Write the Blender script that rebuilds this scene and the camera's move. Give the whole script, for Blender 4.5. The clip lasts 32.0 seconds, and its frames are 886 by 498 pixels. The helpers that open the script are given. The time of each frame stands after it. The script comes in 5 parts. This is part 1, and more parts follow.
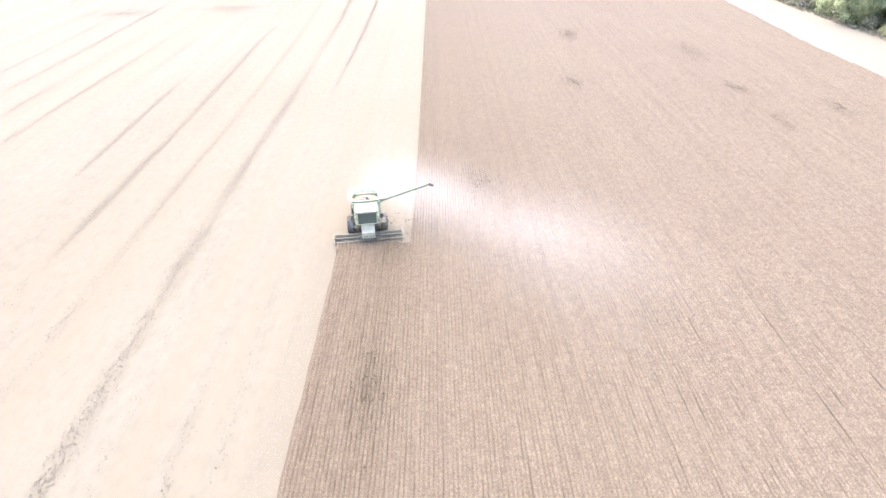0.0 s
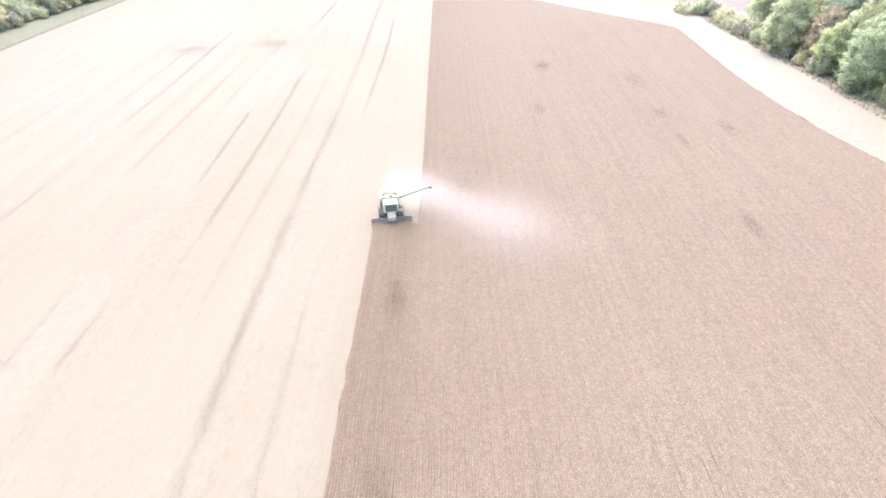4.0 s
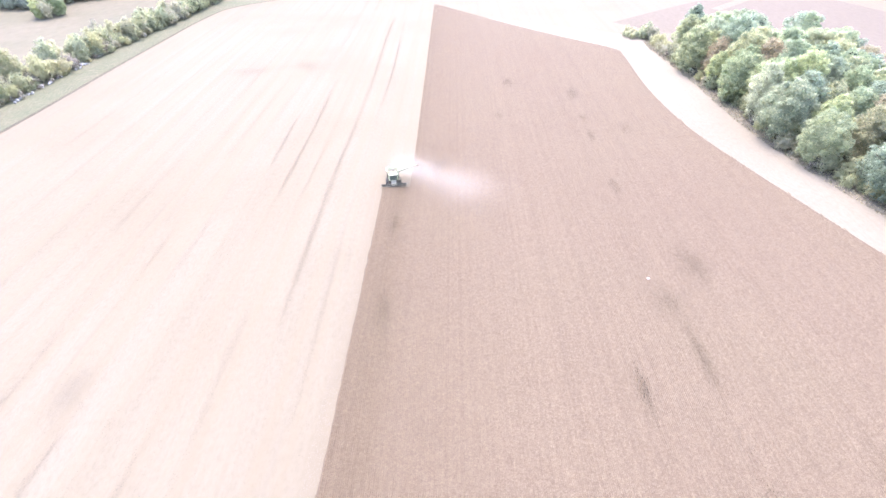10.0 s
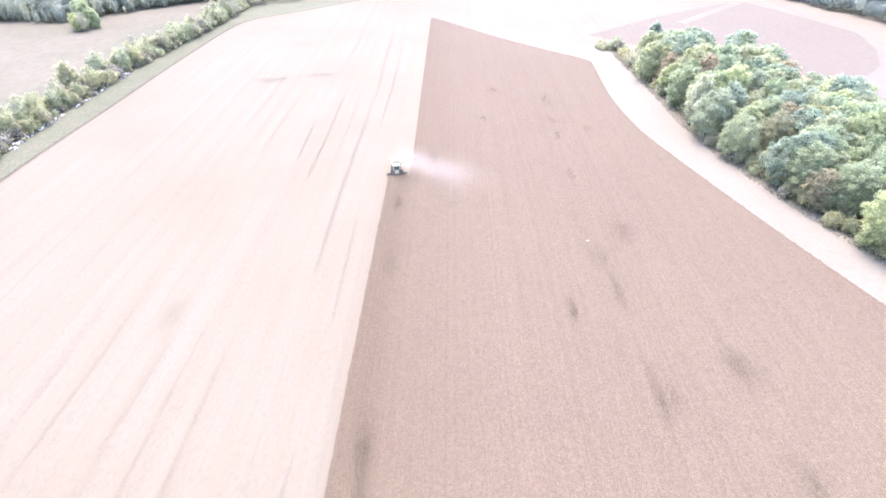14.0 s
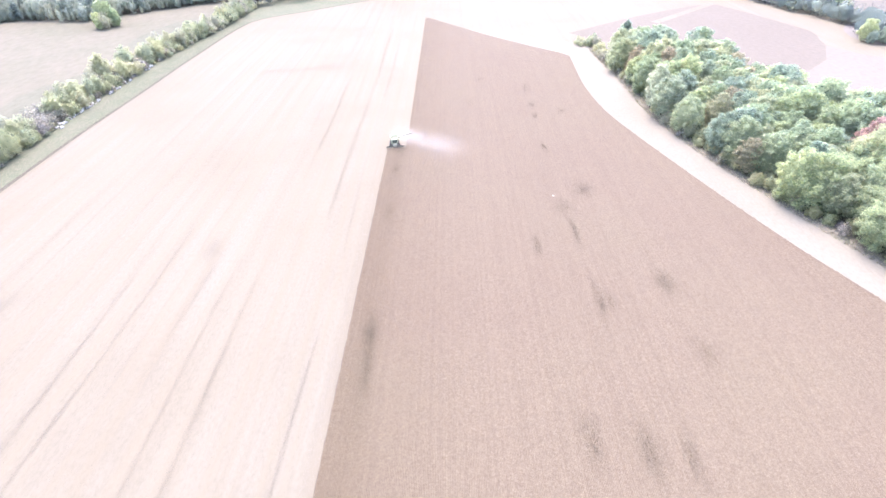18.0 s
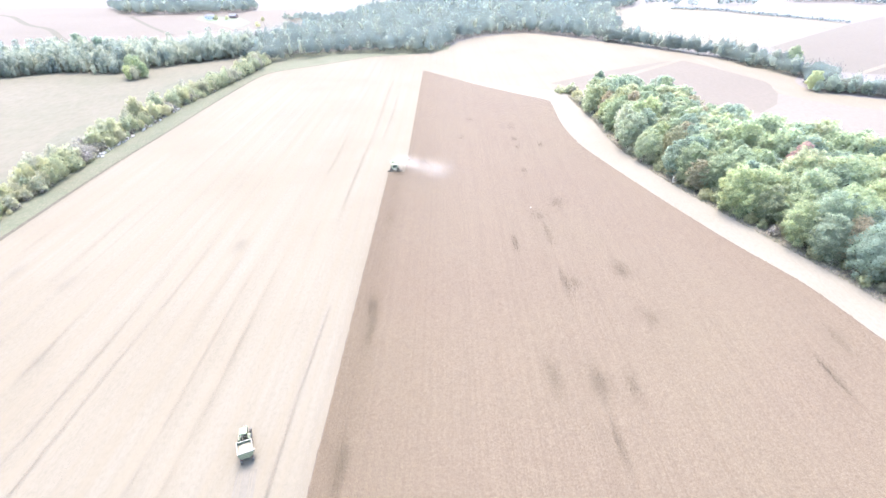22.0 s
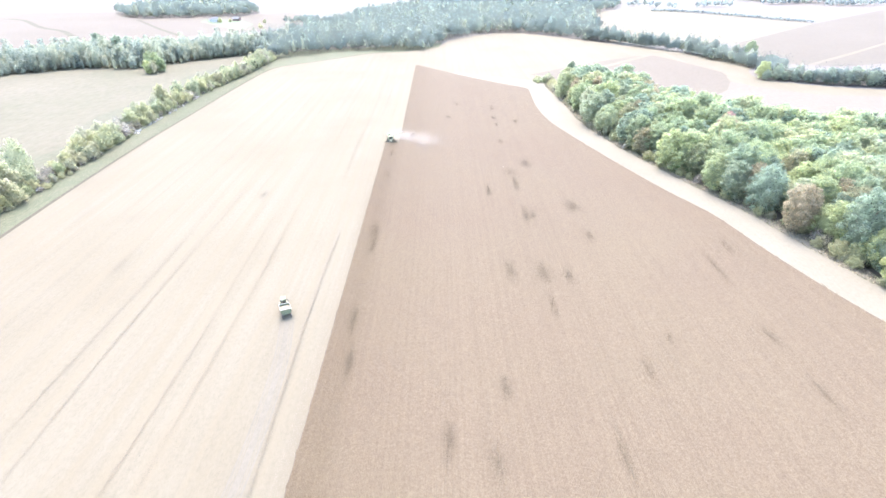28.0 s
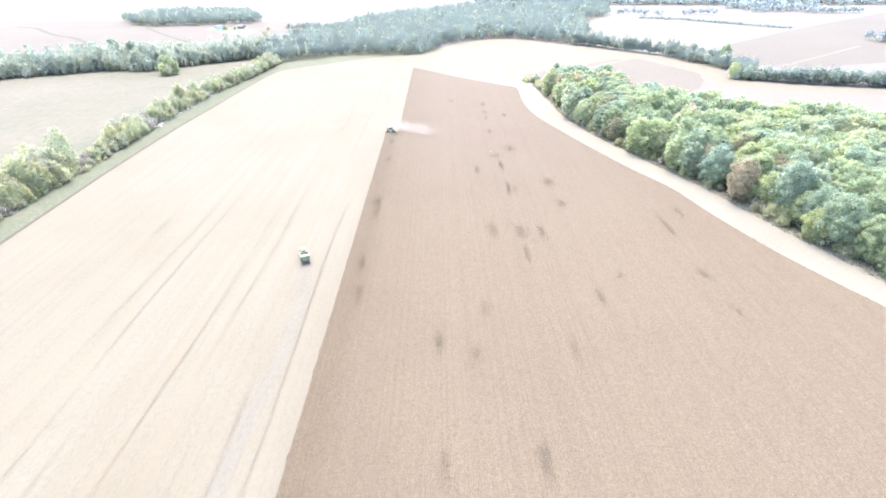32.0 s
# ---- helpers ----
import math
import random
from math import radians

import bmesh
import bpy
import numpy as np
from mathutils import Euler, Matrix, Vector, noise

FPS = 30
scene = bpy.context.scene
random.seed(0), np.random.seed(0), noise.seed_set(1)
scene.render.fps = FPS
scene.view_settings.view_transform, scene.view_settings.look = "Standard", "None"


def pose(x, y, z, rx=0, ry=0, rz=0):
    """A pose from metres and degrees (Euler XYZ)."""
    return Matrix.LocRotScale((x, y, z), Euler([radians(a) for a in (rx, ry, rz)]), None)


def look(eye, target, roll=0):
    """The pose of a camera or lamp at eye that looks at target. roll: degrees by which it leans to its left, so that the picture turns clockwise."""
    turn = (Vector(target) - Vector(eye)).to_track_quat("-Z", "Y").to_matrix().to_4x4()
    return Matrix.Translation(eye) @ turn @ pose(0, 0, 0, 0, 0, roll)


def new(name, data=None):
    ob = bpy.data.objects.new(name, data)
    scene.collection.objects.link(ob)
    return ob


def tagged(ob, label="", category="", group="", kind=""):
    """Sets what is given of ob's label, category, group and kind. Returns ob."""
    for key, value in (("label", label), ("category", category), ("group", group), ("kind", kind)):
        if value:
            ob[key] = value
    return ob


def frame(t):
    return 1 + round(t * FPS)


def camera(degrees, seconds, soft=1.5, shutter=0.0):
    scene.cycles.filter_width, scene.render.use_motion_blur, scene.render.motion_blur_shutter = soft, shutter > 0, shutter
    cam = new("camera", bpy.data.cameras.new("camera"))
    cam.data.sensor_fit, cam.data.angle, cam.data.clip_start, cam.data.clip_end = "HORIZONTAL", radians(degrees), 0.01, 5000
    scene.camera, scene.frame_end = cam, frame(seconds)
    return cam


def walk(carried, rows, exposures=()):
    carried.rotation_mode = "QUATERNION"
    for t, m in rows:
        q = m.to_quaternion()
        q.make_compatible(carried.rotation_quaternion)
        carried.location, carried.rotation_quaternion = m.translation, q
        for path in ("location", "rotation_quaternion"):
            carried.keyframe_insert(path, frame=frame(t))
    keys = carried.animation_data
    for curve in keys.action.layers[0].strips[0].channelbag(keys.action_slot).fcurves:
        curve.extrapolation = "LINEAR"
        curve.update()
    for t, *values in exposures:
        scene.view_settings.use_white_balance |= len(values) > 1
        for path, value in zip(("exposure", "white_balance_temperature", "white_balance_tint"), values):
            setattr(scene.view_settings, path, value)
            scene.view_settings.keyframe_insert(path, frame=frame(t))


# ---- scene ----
# A drone that backs away and climbs over a field at harvest. Rows: seconds, x, y, z, yaw, pitch, roll.
cam = camera(81.34, 32.0, soft=1.45)
PATH = [
    (0.0, 0.75, 52.22, 26.55, -1.277, -36.562, 0.737),
    (0.5, 1.36, 49.14, 28.99, -0.756, -36.872, 0.419),
    (1.0, 1.68, 46.28, 30.99, -0.536, -37.003, 0.251),
    (1.5, 1.96, 43.58, 32.47, -0.295, -36.887, 0.153),
    (2.0, 1.94, 40.88, 34.09, -0.343, -36.906, 0.101),
    (2.5, 1.98, 38.00, 35.78, -0.340, -36.895, -0.022),
    (3.0, 2.05, 34.80, 37.33, -0.196, -36.822, -0.106),
    (3.5, 2.06, 31.55, 39.08, -0.142, -36.809, -0.174),
    (5.5, 4.26, 16.87, 46.97, 0.760, -37.212, -0.566),
    (6.0, 4.82, 13.37, 48.47, 0.849, -37.183, -0.637),
    (6.5, 5.16, 9.95, 50.10, 0.893, -37.190, -0.602),
    (7.0, 5.58, 6.37, 51.66, 0.981, -37.149, -0.663),
    (7.5, 5.98, 2.58, 53.38, 1.090, -37.139, -0.800),
    (8.0, 6.60, -1.22, 54.82, 1.277, -36.983, -1.054),
    (8.5, 7.05, -4.85, 56.38, 1.334, -36.994, -1.098),
    (9.0, 7.57, -8.52, 57.86, 1.397, -36.960, -1.108),
    (9.5, 7.94, -12.15, 59.35, 1.394, -36.949, -1.099),
    (10.0, 8.89, -15.40, 59.88, 1.505, -36.704, -1.091),
    (10.5, 9.17, -19.16, 61.63, 1.507, -36.744, -1.056),
    (11.0, 9.52, -22.97, 63.26, 1.523, -36.753, -1.107),
    (11.5, 9.70, -26.86, 64.84, 1.449, -36.720, -1.045),
    (12.0, 10.09, -30.56, 66.47, 1.493, -36.729, -1.102),
    (12.5, 10.35, -34.14, 68.08, 1.428, -36.716, -1.058),
    (13.0, 10.56, -37.77, 69.76, 1.396, -36.729, -1.057),
    (13.5, 10.95, -41.30, 71.27, 1.403, -36.685, -1.107),
    (14.0, 11.24, -44.94, 72.77, 1.351, -36.665, -1.084),
    (14.5, 11.54, -48.53, 74.07, 1.299, -36.633, -1.063),
    (16.5, 12.65, -62.83, 76.00, 1.105, -36.534, -0.971),
    (17.0, 12.88, -66.45, 76.01, 1.032, -36.502, -0.960),
    (17.5, 13.10, -70.15, 75.94, 0.932, -36.454, -0.846),
    (18.0, 13.44, -73.68, 76.16, 0.899, -36.216, -0.870),
    (18.5, 13.68, -77.09, 76.18, 0.869, -34.931, -0.886),
    (19.0, 13.73, -80.63, 75.91, 0.766, -33.576, -0.709),
    (19.5, 14.14, -84.06, 75.90, 0.752, -32.457, -0.755),
    (20.0, 14.23, -87.53, 75.69, 0.669, -32.354, -0.672),
    (20.5, 14.44, -91.01, 75.67, 0.637, -32.319, -0.648),
    (21.0, 14.61, -94.55, 75.55, 0.542, -32.248, -0.576),
    (21.5, 15.01, -98.03, 75.64, 0.554, -31.941, -0.610),
    (22.0, 15.25, -101.43, 75.61, 0.515, -30.188, -0.637),
    (22.5, 15.55, -104.86, 75.40, 0.473, -30.141, -0.691),
    (23.0, 15.78, -108.34, 75.32, 0.397, -30.143, -0.642),
    (23.5, 16.11, -111.73, 75.15, 0.345, -30.111, -0.614),
    (24.0, 16.34, -115.24, 75.41, 0.312, -30.167, -0.641),
    (24.5, 16.43, -118.91, 75.53, 0.224, -30.152, -0.622),
    (25.0, 16.76, -122.50, 75.49, 0.183, -30.149, -0.652),
    (25.5, 17.09, -125.94, 75.55, 0.145, -30.151, -0.693),
    (27.5, 18.27, -139.73, 75.29, 0.045, -29.683, -0.767),
    (28.0, 18.52, -143.25, 75.15, 0.002, -29.652, -0.771),
    (28.5, 18.85, -146.96, 75.17, -0.009, -29.648, -0.761),
    (29.0, 18.89, -150.49, 75.27, -0.088, -29.667, -0.776),
    (29.5, 19.10, -154.10, 75.33, -0.129, -29.632, -0.766),
    (30.0, 19.40, -157.73, 75.29, -0.148, -29.642, -0.810),
    (30.5, 19.55, -161.52, 75.30, -0.169, -28.837, -0.790),
    (31.0, 19.53, -165.43, 75.46, -0.228, -28.863, -0.794),
    (31.5, 19.68, -168.83, 74.92, -0.296, -28.780, -0.711),
    (32.0, 19.95, -172.86, 75.08, -0.249, -28.770, -0.840),
]
EXPO = [(0.0, 3.35, 6830, 17), (6.0, 3.35, 6720, 20.3), (13.0, 3.35, 6480, 24.5), (18.0, 3.35, 6430, 22.8), (21.0, 3.35, 6490, 17), (25.0, 3.35, 6540, 13.5), (32.0, 3.35, 6600, 12)]
walk(cam, [(t, pose(x, y, z, 90 + p, 0, w) @ pose(0, 0, 0, 0, 0, r)) for t, x, y, z, w, p, r in PATH], EXPO)

from mathutils.geometry import tessellate_polygon

# ---- light ----
SUN_AZ, SUN_EL = radians(-12), radians(60)  # high ahead of the camera, through thin cloud
world = bpy.data.worlds.new("sky")
scene.world = world
world.use_nodes = True
wn = world.node_tree.nodes
sky = wn.new("ShaderNodeTexSky")
sky.sky_type, sky.sun_disc = "NISHITA", False
sky.sun_elevation, sky.sun_rotation = SUN_EL, SUN_AZ
sky.dust_density, sky.air_density, sky.altitude = 3.0, 1.0, 200
world.node_tree.links.new(sky.outputs[0], wn["Background"].inputs[0])
wn["Background"].inputs[1].default_value = 0.19
sun = new("sun", bpy.data.lights.new("sun", "SUN"))
sun.data.energy, sun.data.angle, sun.data.color = 0.9, radians(34), (1.0, 0.965, 0.91)
sun.matrix_world = look((0, 0, 0), (-math.sin(SUN_AZ) * math.cos(SUN_EL), -math.cos(SUN_AZ) * math.cos(SUN_EL), -math.sin(SUN_EL)))


# ---- materials ----
def mat(name, rough=0.85, metal=0.0, spec=0.3):
    m = bpy.data.materials.new(name)
    m.use_nodes = True
    b = m.node_tree.nodes["Principled BSDF"]
    b.inputs["Roughness"].default_value, b.inputs["Metallic"].default_value = rough, metal
    b.inputs["Specular IOR Level"].default_value = spec
    return m, m.node_tree.nodes, m.node_tree.links, b


def ramp(nt, fac, stops):
    r = nt.nodes.new("ShaderNodeValToRGB")
    while len(r.color_ramp.elements) < len(stops):
        r.color_ramp.elements.new(0.5)
    for e, (p, c) in zip(r.color_ramp.elements, stops):
        e.position, e.color = p, (*c, 1) if len(c) == 3 else c
    nt.links.new(fac, r.inputs[0])
    return r.outputs[0]


def tex(nt, scale, stretch=(1, 1, 1), detail=4, rough=0.55, turn=0.0):
    n, l = nt.nodes, nt.links
    co, mp, no = n.new("ShaderNodeTexCoord"), n.new("ShaderNodeMapping"), n.new("ShaderNodeTexNoise")
    mp.inputs["Scale"].default_value, mp.inputs["Rotation"].default_value = stretch, (0, 0, turn)
    no.inputs["Scale"].default_value, no.inputs["Detail"].default_value, no.inputs["Roughness"].default_value = scale, detail, rough
    l.new(co.outputs["Object"], mp.inputs[0])
    l.new(mp.outputs[0], no.inputs[0])
    return no.outputs[0]


def mix(nt, fac, a, b, mode="MIX"):
    m = nt.nodes.new("ShaderNodeMix")
    m.data_type, m.blend_type = "RGBA", mode
    for s, v in ((m.inputs[0], fac), (m.inputs[6], a), (m.inputs[7], b)):
        if isinstance(v, (int, float)):
            s.default_value = v
        elif isinstance(v, tuple):
            s.default_value = (*v, 1)
        else:
            nt.links.new(v, s)
    return m.outputs[2]


def bump(nt, b, height, strength=0.5, distance=0.05):
    n = nt.nodes.new("ShaderNodeBump")
    n.inputs["Strength"].default_value, n.inputs["Distance"].default_value = strength, distance
    nt.links.new(height, n.inputs["Height"])
    nt.links.new(n.outputs[0], b.inputs["Normal"])


def soil_mat(name, low, mid, high, streak=0.5, coarse=0.02, fine=1.3, ratio=0.03, grain=0.25, relief=0.4):
    """Field surface: large stains, streaks along the rows, fine litter."""
    m, n, l, b = mat(name, 0.95, 0, 0.1)
    nt = m.node_tree
    base = ramp(nt, tex(nt, coarse, detail=6), [(0.3, low), (0.5, mid), (0.72, high)])
    st = tex(nt, 0.35, (1, ratio, 1), 5, 0.6)
    base = mix(nt, ramp(nt, st, [(0.35, (streak,) * 3), (0.55, (0, 0, 0))]), base, low)
    gr = tex(nt, fine, (1, 0.5, 1), 8, 0.7)
    col = mix(nt, grain, base, ramp(nt, gr, [(0.3, tuple(c * 0.5 for c in low)), (0.5, mid), (0.7, tuple(min(1, c * 1.3) for c in high))]))
    l.new(col, b.inputs["Base Color"])
    bump(nt, b, gr, relief, 0.15)
    return m


def stubble_mat(name):
    """Stubble with a smeared line of chaff along the middle of each pass, and paler and yellower passes side by side."""
    m = soil_mat(name, (0.083, 0.0725, 0.0525), (0.0945, 0.0848, 0.0645), (0.0985, 0.0895, 0.07), 0.6, 0.018, 1.6, 0.012, 0.2)
    nt, n, l = m.node_tree, m.node_tree.nodes, m.node_tree.links
    b = n["Principled BSDF"]
    col = b.inputs["Base Color"].links[0].from_socket

    def calc(op, a, c):
        k = n.new("ShaderNodeMath")
        k.operation = op
        for s, v in zip(k.inputs, (a, c)):
            if isinstance(v, (int, float)):
                s.default_value = v
            else:
                l.new(v, s)
        return k.outputs[0]

    co, sep = n.new("ShaderNodeTexCoord"), n.new("ShaderNodeSeparateXYZ")
    l.new(co.outputs["Object"], sep.inputs[0])
    bands = tex(nt, 0.3, (1, 0.006, 1), 2, 0.5)
    col = mix(nt, ramp(nt, bands, [(0.42, (0, 0, 0)), (0.62, (0.55, 0.55, 0.55))]), col, (0.0945, 0.0815, 0.058))
    sway = calc("MULTIPLY", tex(nt, 0.06, (1, 0.6, 1), 3, 0.6), 0.36)
    x = calc("ADD", calc("DIVIDE", calc("ADD", sep.outputs[0], 13.6 - 5.95 * 0.68), 5.95), sway)
    off = calc("ABSOLUTE", calc("SUBTRACT", calc("FRACT", x, 0), 0.5), 0)
    line = ramp(nt, off, [(0.0, (1, 1, 1)), (0.035, (0.75, 0.75, 0.75)), (0.085, (0, 0, 0))])
    broken = ramp(nt, tex(nt, 0.3, (1, 0.14, 1), 5, 0.65), [(0.44, (0, 0, 0)), (0.66, (1, 1, 1))])
    crumbs = ramp(nt, tex(nt, 3.2, (1, 0.5, 1), 4, 0.7), [(0.3, (0.25, 0.25, 0.25)), (0.6, (1, 1, 1))])
    mask = mix(nt, 1.0, mix(nt, 1.0, line, broken, "MULTIPLY"), crumbs, "MULTIPLY")
    some = n.new("ShaderNodeTexWhiteNoise")  # some passes left much chaff, others hardly any
    some.noise_dimensions = "1D"
    l.new(calc("FLOOR", x, 0), some.inputs["W"])
    mask = mix(nt, 1.0, mask, ramp(nt, some.outputs["Value"], [(0.1, (0.35, 0.35, 0.35)), (0.9, (0.62, 0.62, 0.62))]), "MULTIPLY")
    col = mix(nt, mask, col, (0.0765, 0.068, 0.0535))
    l.new(col, b.inputs["Base Color"])
    return m


def leaf_mat(name, shades, trans=0.7, cell=0.0, gap_share=0.38, vary=1.0):
    """Foliage: hue drifts from plant to plant (by place, every few metres, where plants are joined) and from clump to clump."""
    m, n, l, b = mat(name, 0.75, 0, 0.08)
    nt = m.node_tree
    info, geo = n.new("ShaderNodeObjectInfo"), n.new("ShaderNodeNewGeometry")
    pick = info.outputs["Random"]
    if cell:
        vor, co, sep = n.new("ShaderNodeTexVoronoi"), n.new("ShaderNodeTexCoord"), n.new("ShaderNodeSeparateColor")
        vor.voronoi_dimensions, vor.inputs["Scale"].default_value = "2D", 1 / cell
        l.new(co.outputs["Object"], vor.inputs["Vector"])
        l.new(vor.outputs["Color"], sep.inputs[0])
        pick = sep.outputs[0]
    own = ramp(nt, pick, [(i / (len(shades) - 1), c) for i, c in enumerate(shades)])
    isl = ramp(nt, geo.outputs["Random Per Island"], [(0.0, (0.66, 0.7, 0.72)), (0.6, (1, 1, 1)), (1.0, (1.2, 1.17, 1.08))])
    col = mix(nt, vary, own, isl, "MULTIPLY")
    l.new(col, b.inputs["Base Color"])
    tr, sh = n.new("ShaderNodeBsdfTranslucent"), n.new("ShaderNodeMixShader")
    l.new(col, tr.inputs[0])
    sh.inputs[0].default_value = trans
    l.new(b.outputs[0], sh.inputs[1])
    l.new(tr.outputs[0], sh.inputs[2])
    clear, gaps = n.new("ShaderNodeBsdfTransparent"), n.new("ShaderNodeMixShader")
    gaps.inputs[0].default_value = gap_share
    l.new(sh.outputs[0], gaps.inputs[1])
    l.new(clear.outputs[0], gaps.inputs[2])
    l.new((gaps if gap_share else sh).outputs[0], n["Material Output"].inputs[0])
    return m


def plain(name, col, rough=0.6, metal=0.0, spec=0.12, wear=0.25, scale=3.0):
    m, n, l, b = mat(name, rough, metal, spec)
    nt = m.node_tree
    c = ramp(nt, tex(nt, scale, detail=6), [(0.35, tuple(v * (1 - wear) for v in col)), (0.6, col), (0.8, tuple(min(1, v + 0.12 * wear) for v in col))])
    l.new(c, b.inputs["Base Color"])
    bump(nt, b, tex(nt, scale * 8), 0.15, 0.01)
    return m


M_GROUND = soil_mat("pale_farmland", (0.084, 0.0765, 0.069), (0.0905, 0.083, 0.076), (0.096, 0.089, 0.083), 0.3, 0.004, 0.3)
M_STUBBLE = soil_mat("bean_stubble", (0.083, 0.0725, 0.0525), (0.0945, 0.0848, 0.0645), (0.0985, 0.0895, 0.07), 0.6, 0.018, 1.6, 0.012, 0.24)
M_WORKED = stubble_mat("combed_bean_stubble")
M_SWATH = soil_mat("driven_stubble", (0.079, 0.071, 0.0565), (0.0865, 0.0785, 0.063), (0.092, 0.084, 0.068), 0.6, 0.1, 1.4, 0.05, 0.25)
M_HEADLAND = soil_mat("bleached_headland", (0.1018, 0.09222, 0.07208), (0.1092, 0.1002, 0.08003), (0.1145, 0.106, 0.08692), 0.4, 0.03, 1.4, 0.05, 0.2)
M_SOIL = soil_mat("soil_under_crop", (0.0571, 0.0445, 0.0328), (0.0655, 0.0521, 0.0386), (0.0722, 0.0571, 0.0428), 0.5)
M_BROWN = soil_mat("brown_field", (0.0695, 0.06, 0.0475), (0.0765, 0.066, 0.053), (0.082, 0.0715, 0.0575), 0.4, 0.01, 0.6)
# pinkish ground, its base colour lifted towards white for lens glare
M_PALEFIELD = soil_mat("pinkish_pale_field", (0.0865, 0.077, 0.063), (0.0905, 0.081, 0.067), (0.094, 0.085, 0.0705), 0.4, 0.012, 0.6)
M_FARFIELD = soil_mat("dusty_far_field", (0.064, 0.0555, 0.0445), (0.071, 0.062, 0.0505), (0.078, 0.069, 0.0565), 0.5, 0.008, 0.5, 0.2)
M_MEADOW = soil_mat("dry_meadow", (0.057, 0.0585, 0.0385), (0.0745, 0.0685, 0.05), (0.086, 0.0775, 0.0595), 0.5, 0.016, 0.3, 0.5, 0.25, 0.2)
M_VERGE = soil_mat("rough_grass", (0.05, 0.061, 0.038), (0.067, 0.071, 0.047), (0.085, 0.077, 0.058), 0.6, 0.09, 1.2, 0.35, 0.5)
M_ROUGH = soil_mat("uncut_meadow", (0.052, 0.055, 0.037), (0.065, 0.0645, 0.046), (0.078, 0.072, 0.054), 0.6, 0.05, 0.5, 0.5, 0.35, 0.3)
M_EDGE = soil_mat("dead_grass_edge", (0.04, 0.038, 0.027), (0.05, 0.046, 0.033), (0.06, 0.054, 0.04), 0.3, 0.2, 1.2, 0.4, 0.4)
M_LAWN = soil_mat("mown_grass", (0.0675, 0.0864, 0.0540), (0.0765, 0.0945, 0.0612), (0.0855, 0.1008, 0.0675), 0.2, 0.05, 0.6)
M_FLOOR = soil_mat("woodland_floor", (0.066, 0.06, 0.047), (0.08, 0.073, 0.058), (0.096, 0.087, 0.07), 0.3, 0.1, 1.2, 0.6)
GREENS = [(0.242, 0.306, 0.234), (0.276, 0.336, 0.219), (0.305, 0.365, 0.225), (0.373, 0.418, 0.234), (0.242, 0.31, 0.244), (0.359, 0.384, 0.253), (0.281, 0.346, 0.219), (0.392, 0.408, 0.253)]
M_LEAF = leaf_mat("leaves_mixed", GREENS)
M_LEAF_CELL = leaf_mat("leaves_mixed_canopy", GREENS, cell=7.0)
M_LEAF_TURN = leaf_mat("leaves_turning", [(0.305, 0.3, 0.21), (0.33, 0.345, 0.215), (0.33, 0.31, 0.215), (0.355, 0.305, 0.22)])
M_LEAF_RED = leaf_mat("leaves_dusky_red", [(0.37, 0.26, 0.235), (0.35, 0.25, 0.225)])
M_LEAF_PALE = leaf_mat("leaves_grey_green", [(0.4, 0.43, 0.31), (0.42, 0.44, 0.32)])
M_BRUSH = leaf_mat("grey_brush", [(0.28, 0.262, 0.245), (0.3, 0.29, 0.235), (0.265, 0.25, 0.24), (0.32, 0.31, 0.22)], 0.7, 0.0, 0.45)
M_LEAF_GOLD = leaf_mat("leaves_golden", [(0.37, 0.41, 0.22), (0.39, 0.42, 0.23)])
M_HEDGE = leaf_mat("leaves_hedgerow", [(0.28, 0.315, 0.215), (0.325, 0.345, 0.215), (0.38, 0.38, 0.225), (0.33, 0.33, 0.25), (0.3, 0.335, 0.205)], 0.72, 0.0, 0.42, 0.65)
M_SCRUB_CELL = leaf_mat("leaves_hedgerow_far", [(0.27, 0.31, 0.215), (0.32, 0.34, 0.22), (0.355, 0.362, 0.225), (0.29, 0.285, 0.245), (0.29, 0.33, 0.205)], 0.72, 5.0, 0.4)
# blue is set high to put the haze before the tree line into its colour
M_TREE_LINE_HAZED = leaf_mat("leaves_tree_line_haze_tint", [(0.25, 0.292, 0.26), (0.295, 0.33, 0.27), (0.335, 0.355, 0.27), (0.25, 0.296, 0.262)], cell=9.0)
# blue mixed into the leaf colour stands for haze over the far woods
M_FAR_HAZED = leaf_mat("leaves_far_haze_tint", [(0.12, 0.158, 0.158), (0.168, 0.2, 0.172), (0.13, 0.172, 0.168), (0.2, 0.218, 0.175), (0.142, 0.182, 0.168)], cell=6.5)
# paler and bluer again: distance haze painted into the leaf colour
M_DISTANT_HAZED = leaf_mat("leaves_distant_haze_tint", [(0.2, 0.24, 0.25), (0.235, 0.27, 0.26), (0.21, 0.25, 0.26), (0.25, 0.275, 0.25)], cell=9.0)
# green shifted to blue, a painted haze for the far hedge's trees
M_FARTREE_HAZED = leaf_mat("leaves_far_hedge_haze_tint", [(0.27, 0.325, 0.275), (0.3, 0.35, 0.28), (0.33, 0.365, 0.275)])
M_BARK = plain("bark", (0.16, 0.13, 0.1), 0.9, wear=0.5)


# ---- builders ----
def mesh_ob(name, bm, m, parent=None):
    me = bpy.data.meshes.new(name)
    bm.to_mesh(me)
    bm.free()
    me.materials.append(m)
    ob = new(name, me)
    if parent:
        ob.parent = parent
    return ob


def part(name, bm, m, parent, label=""):
    ob = mesh_ob(name, bm, m, parent)
    return tagged(ob, label) if label else ob


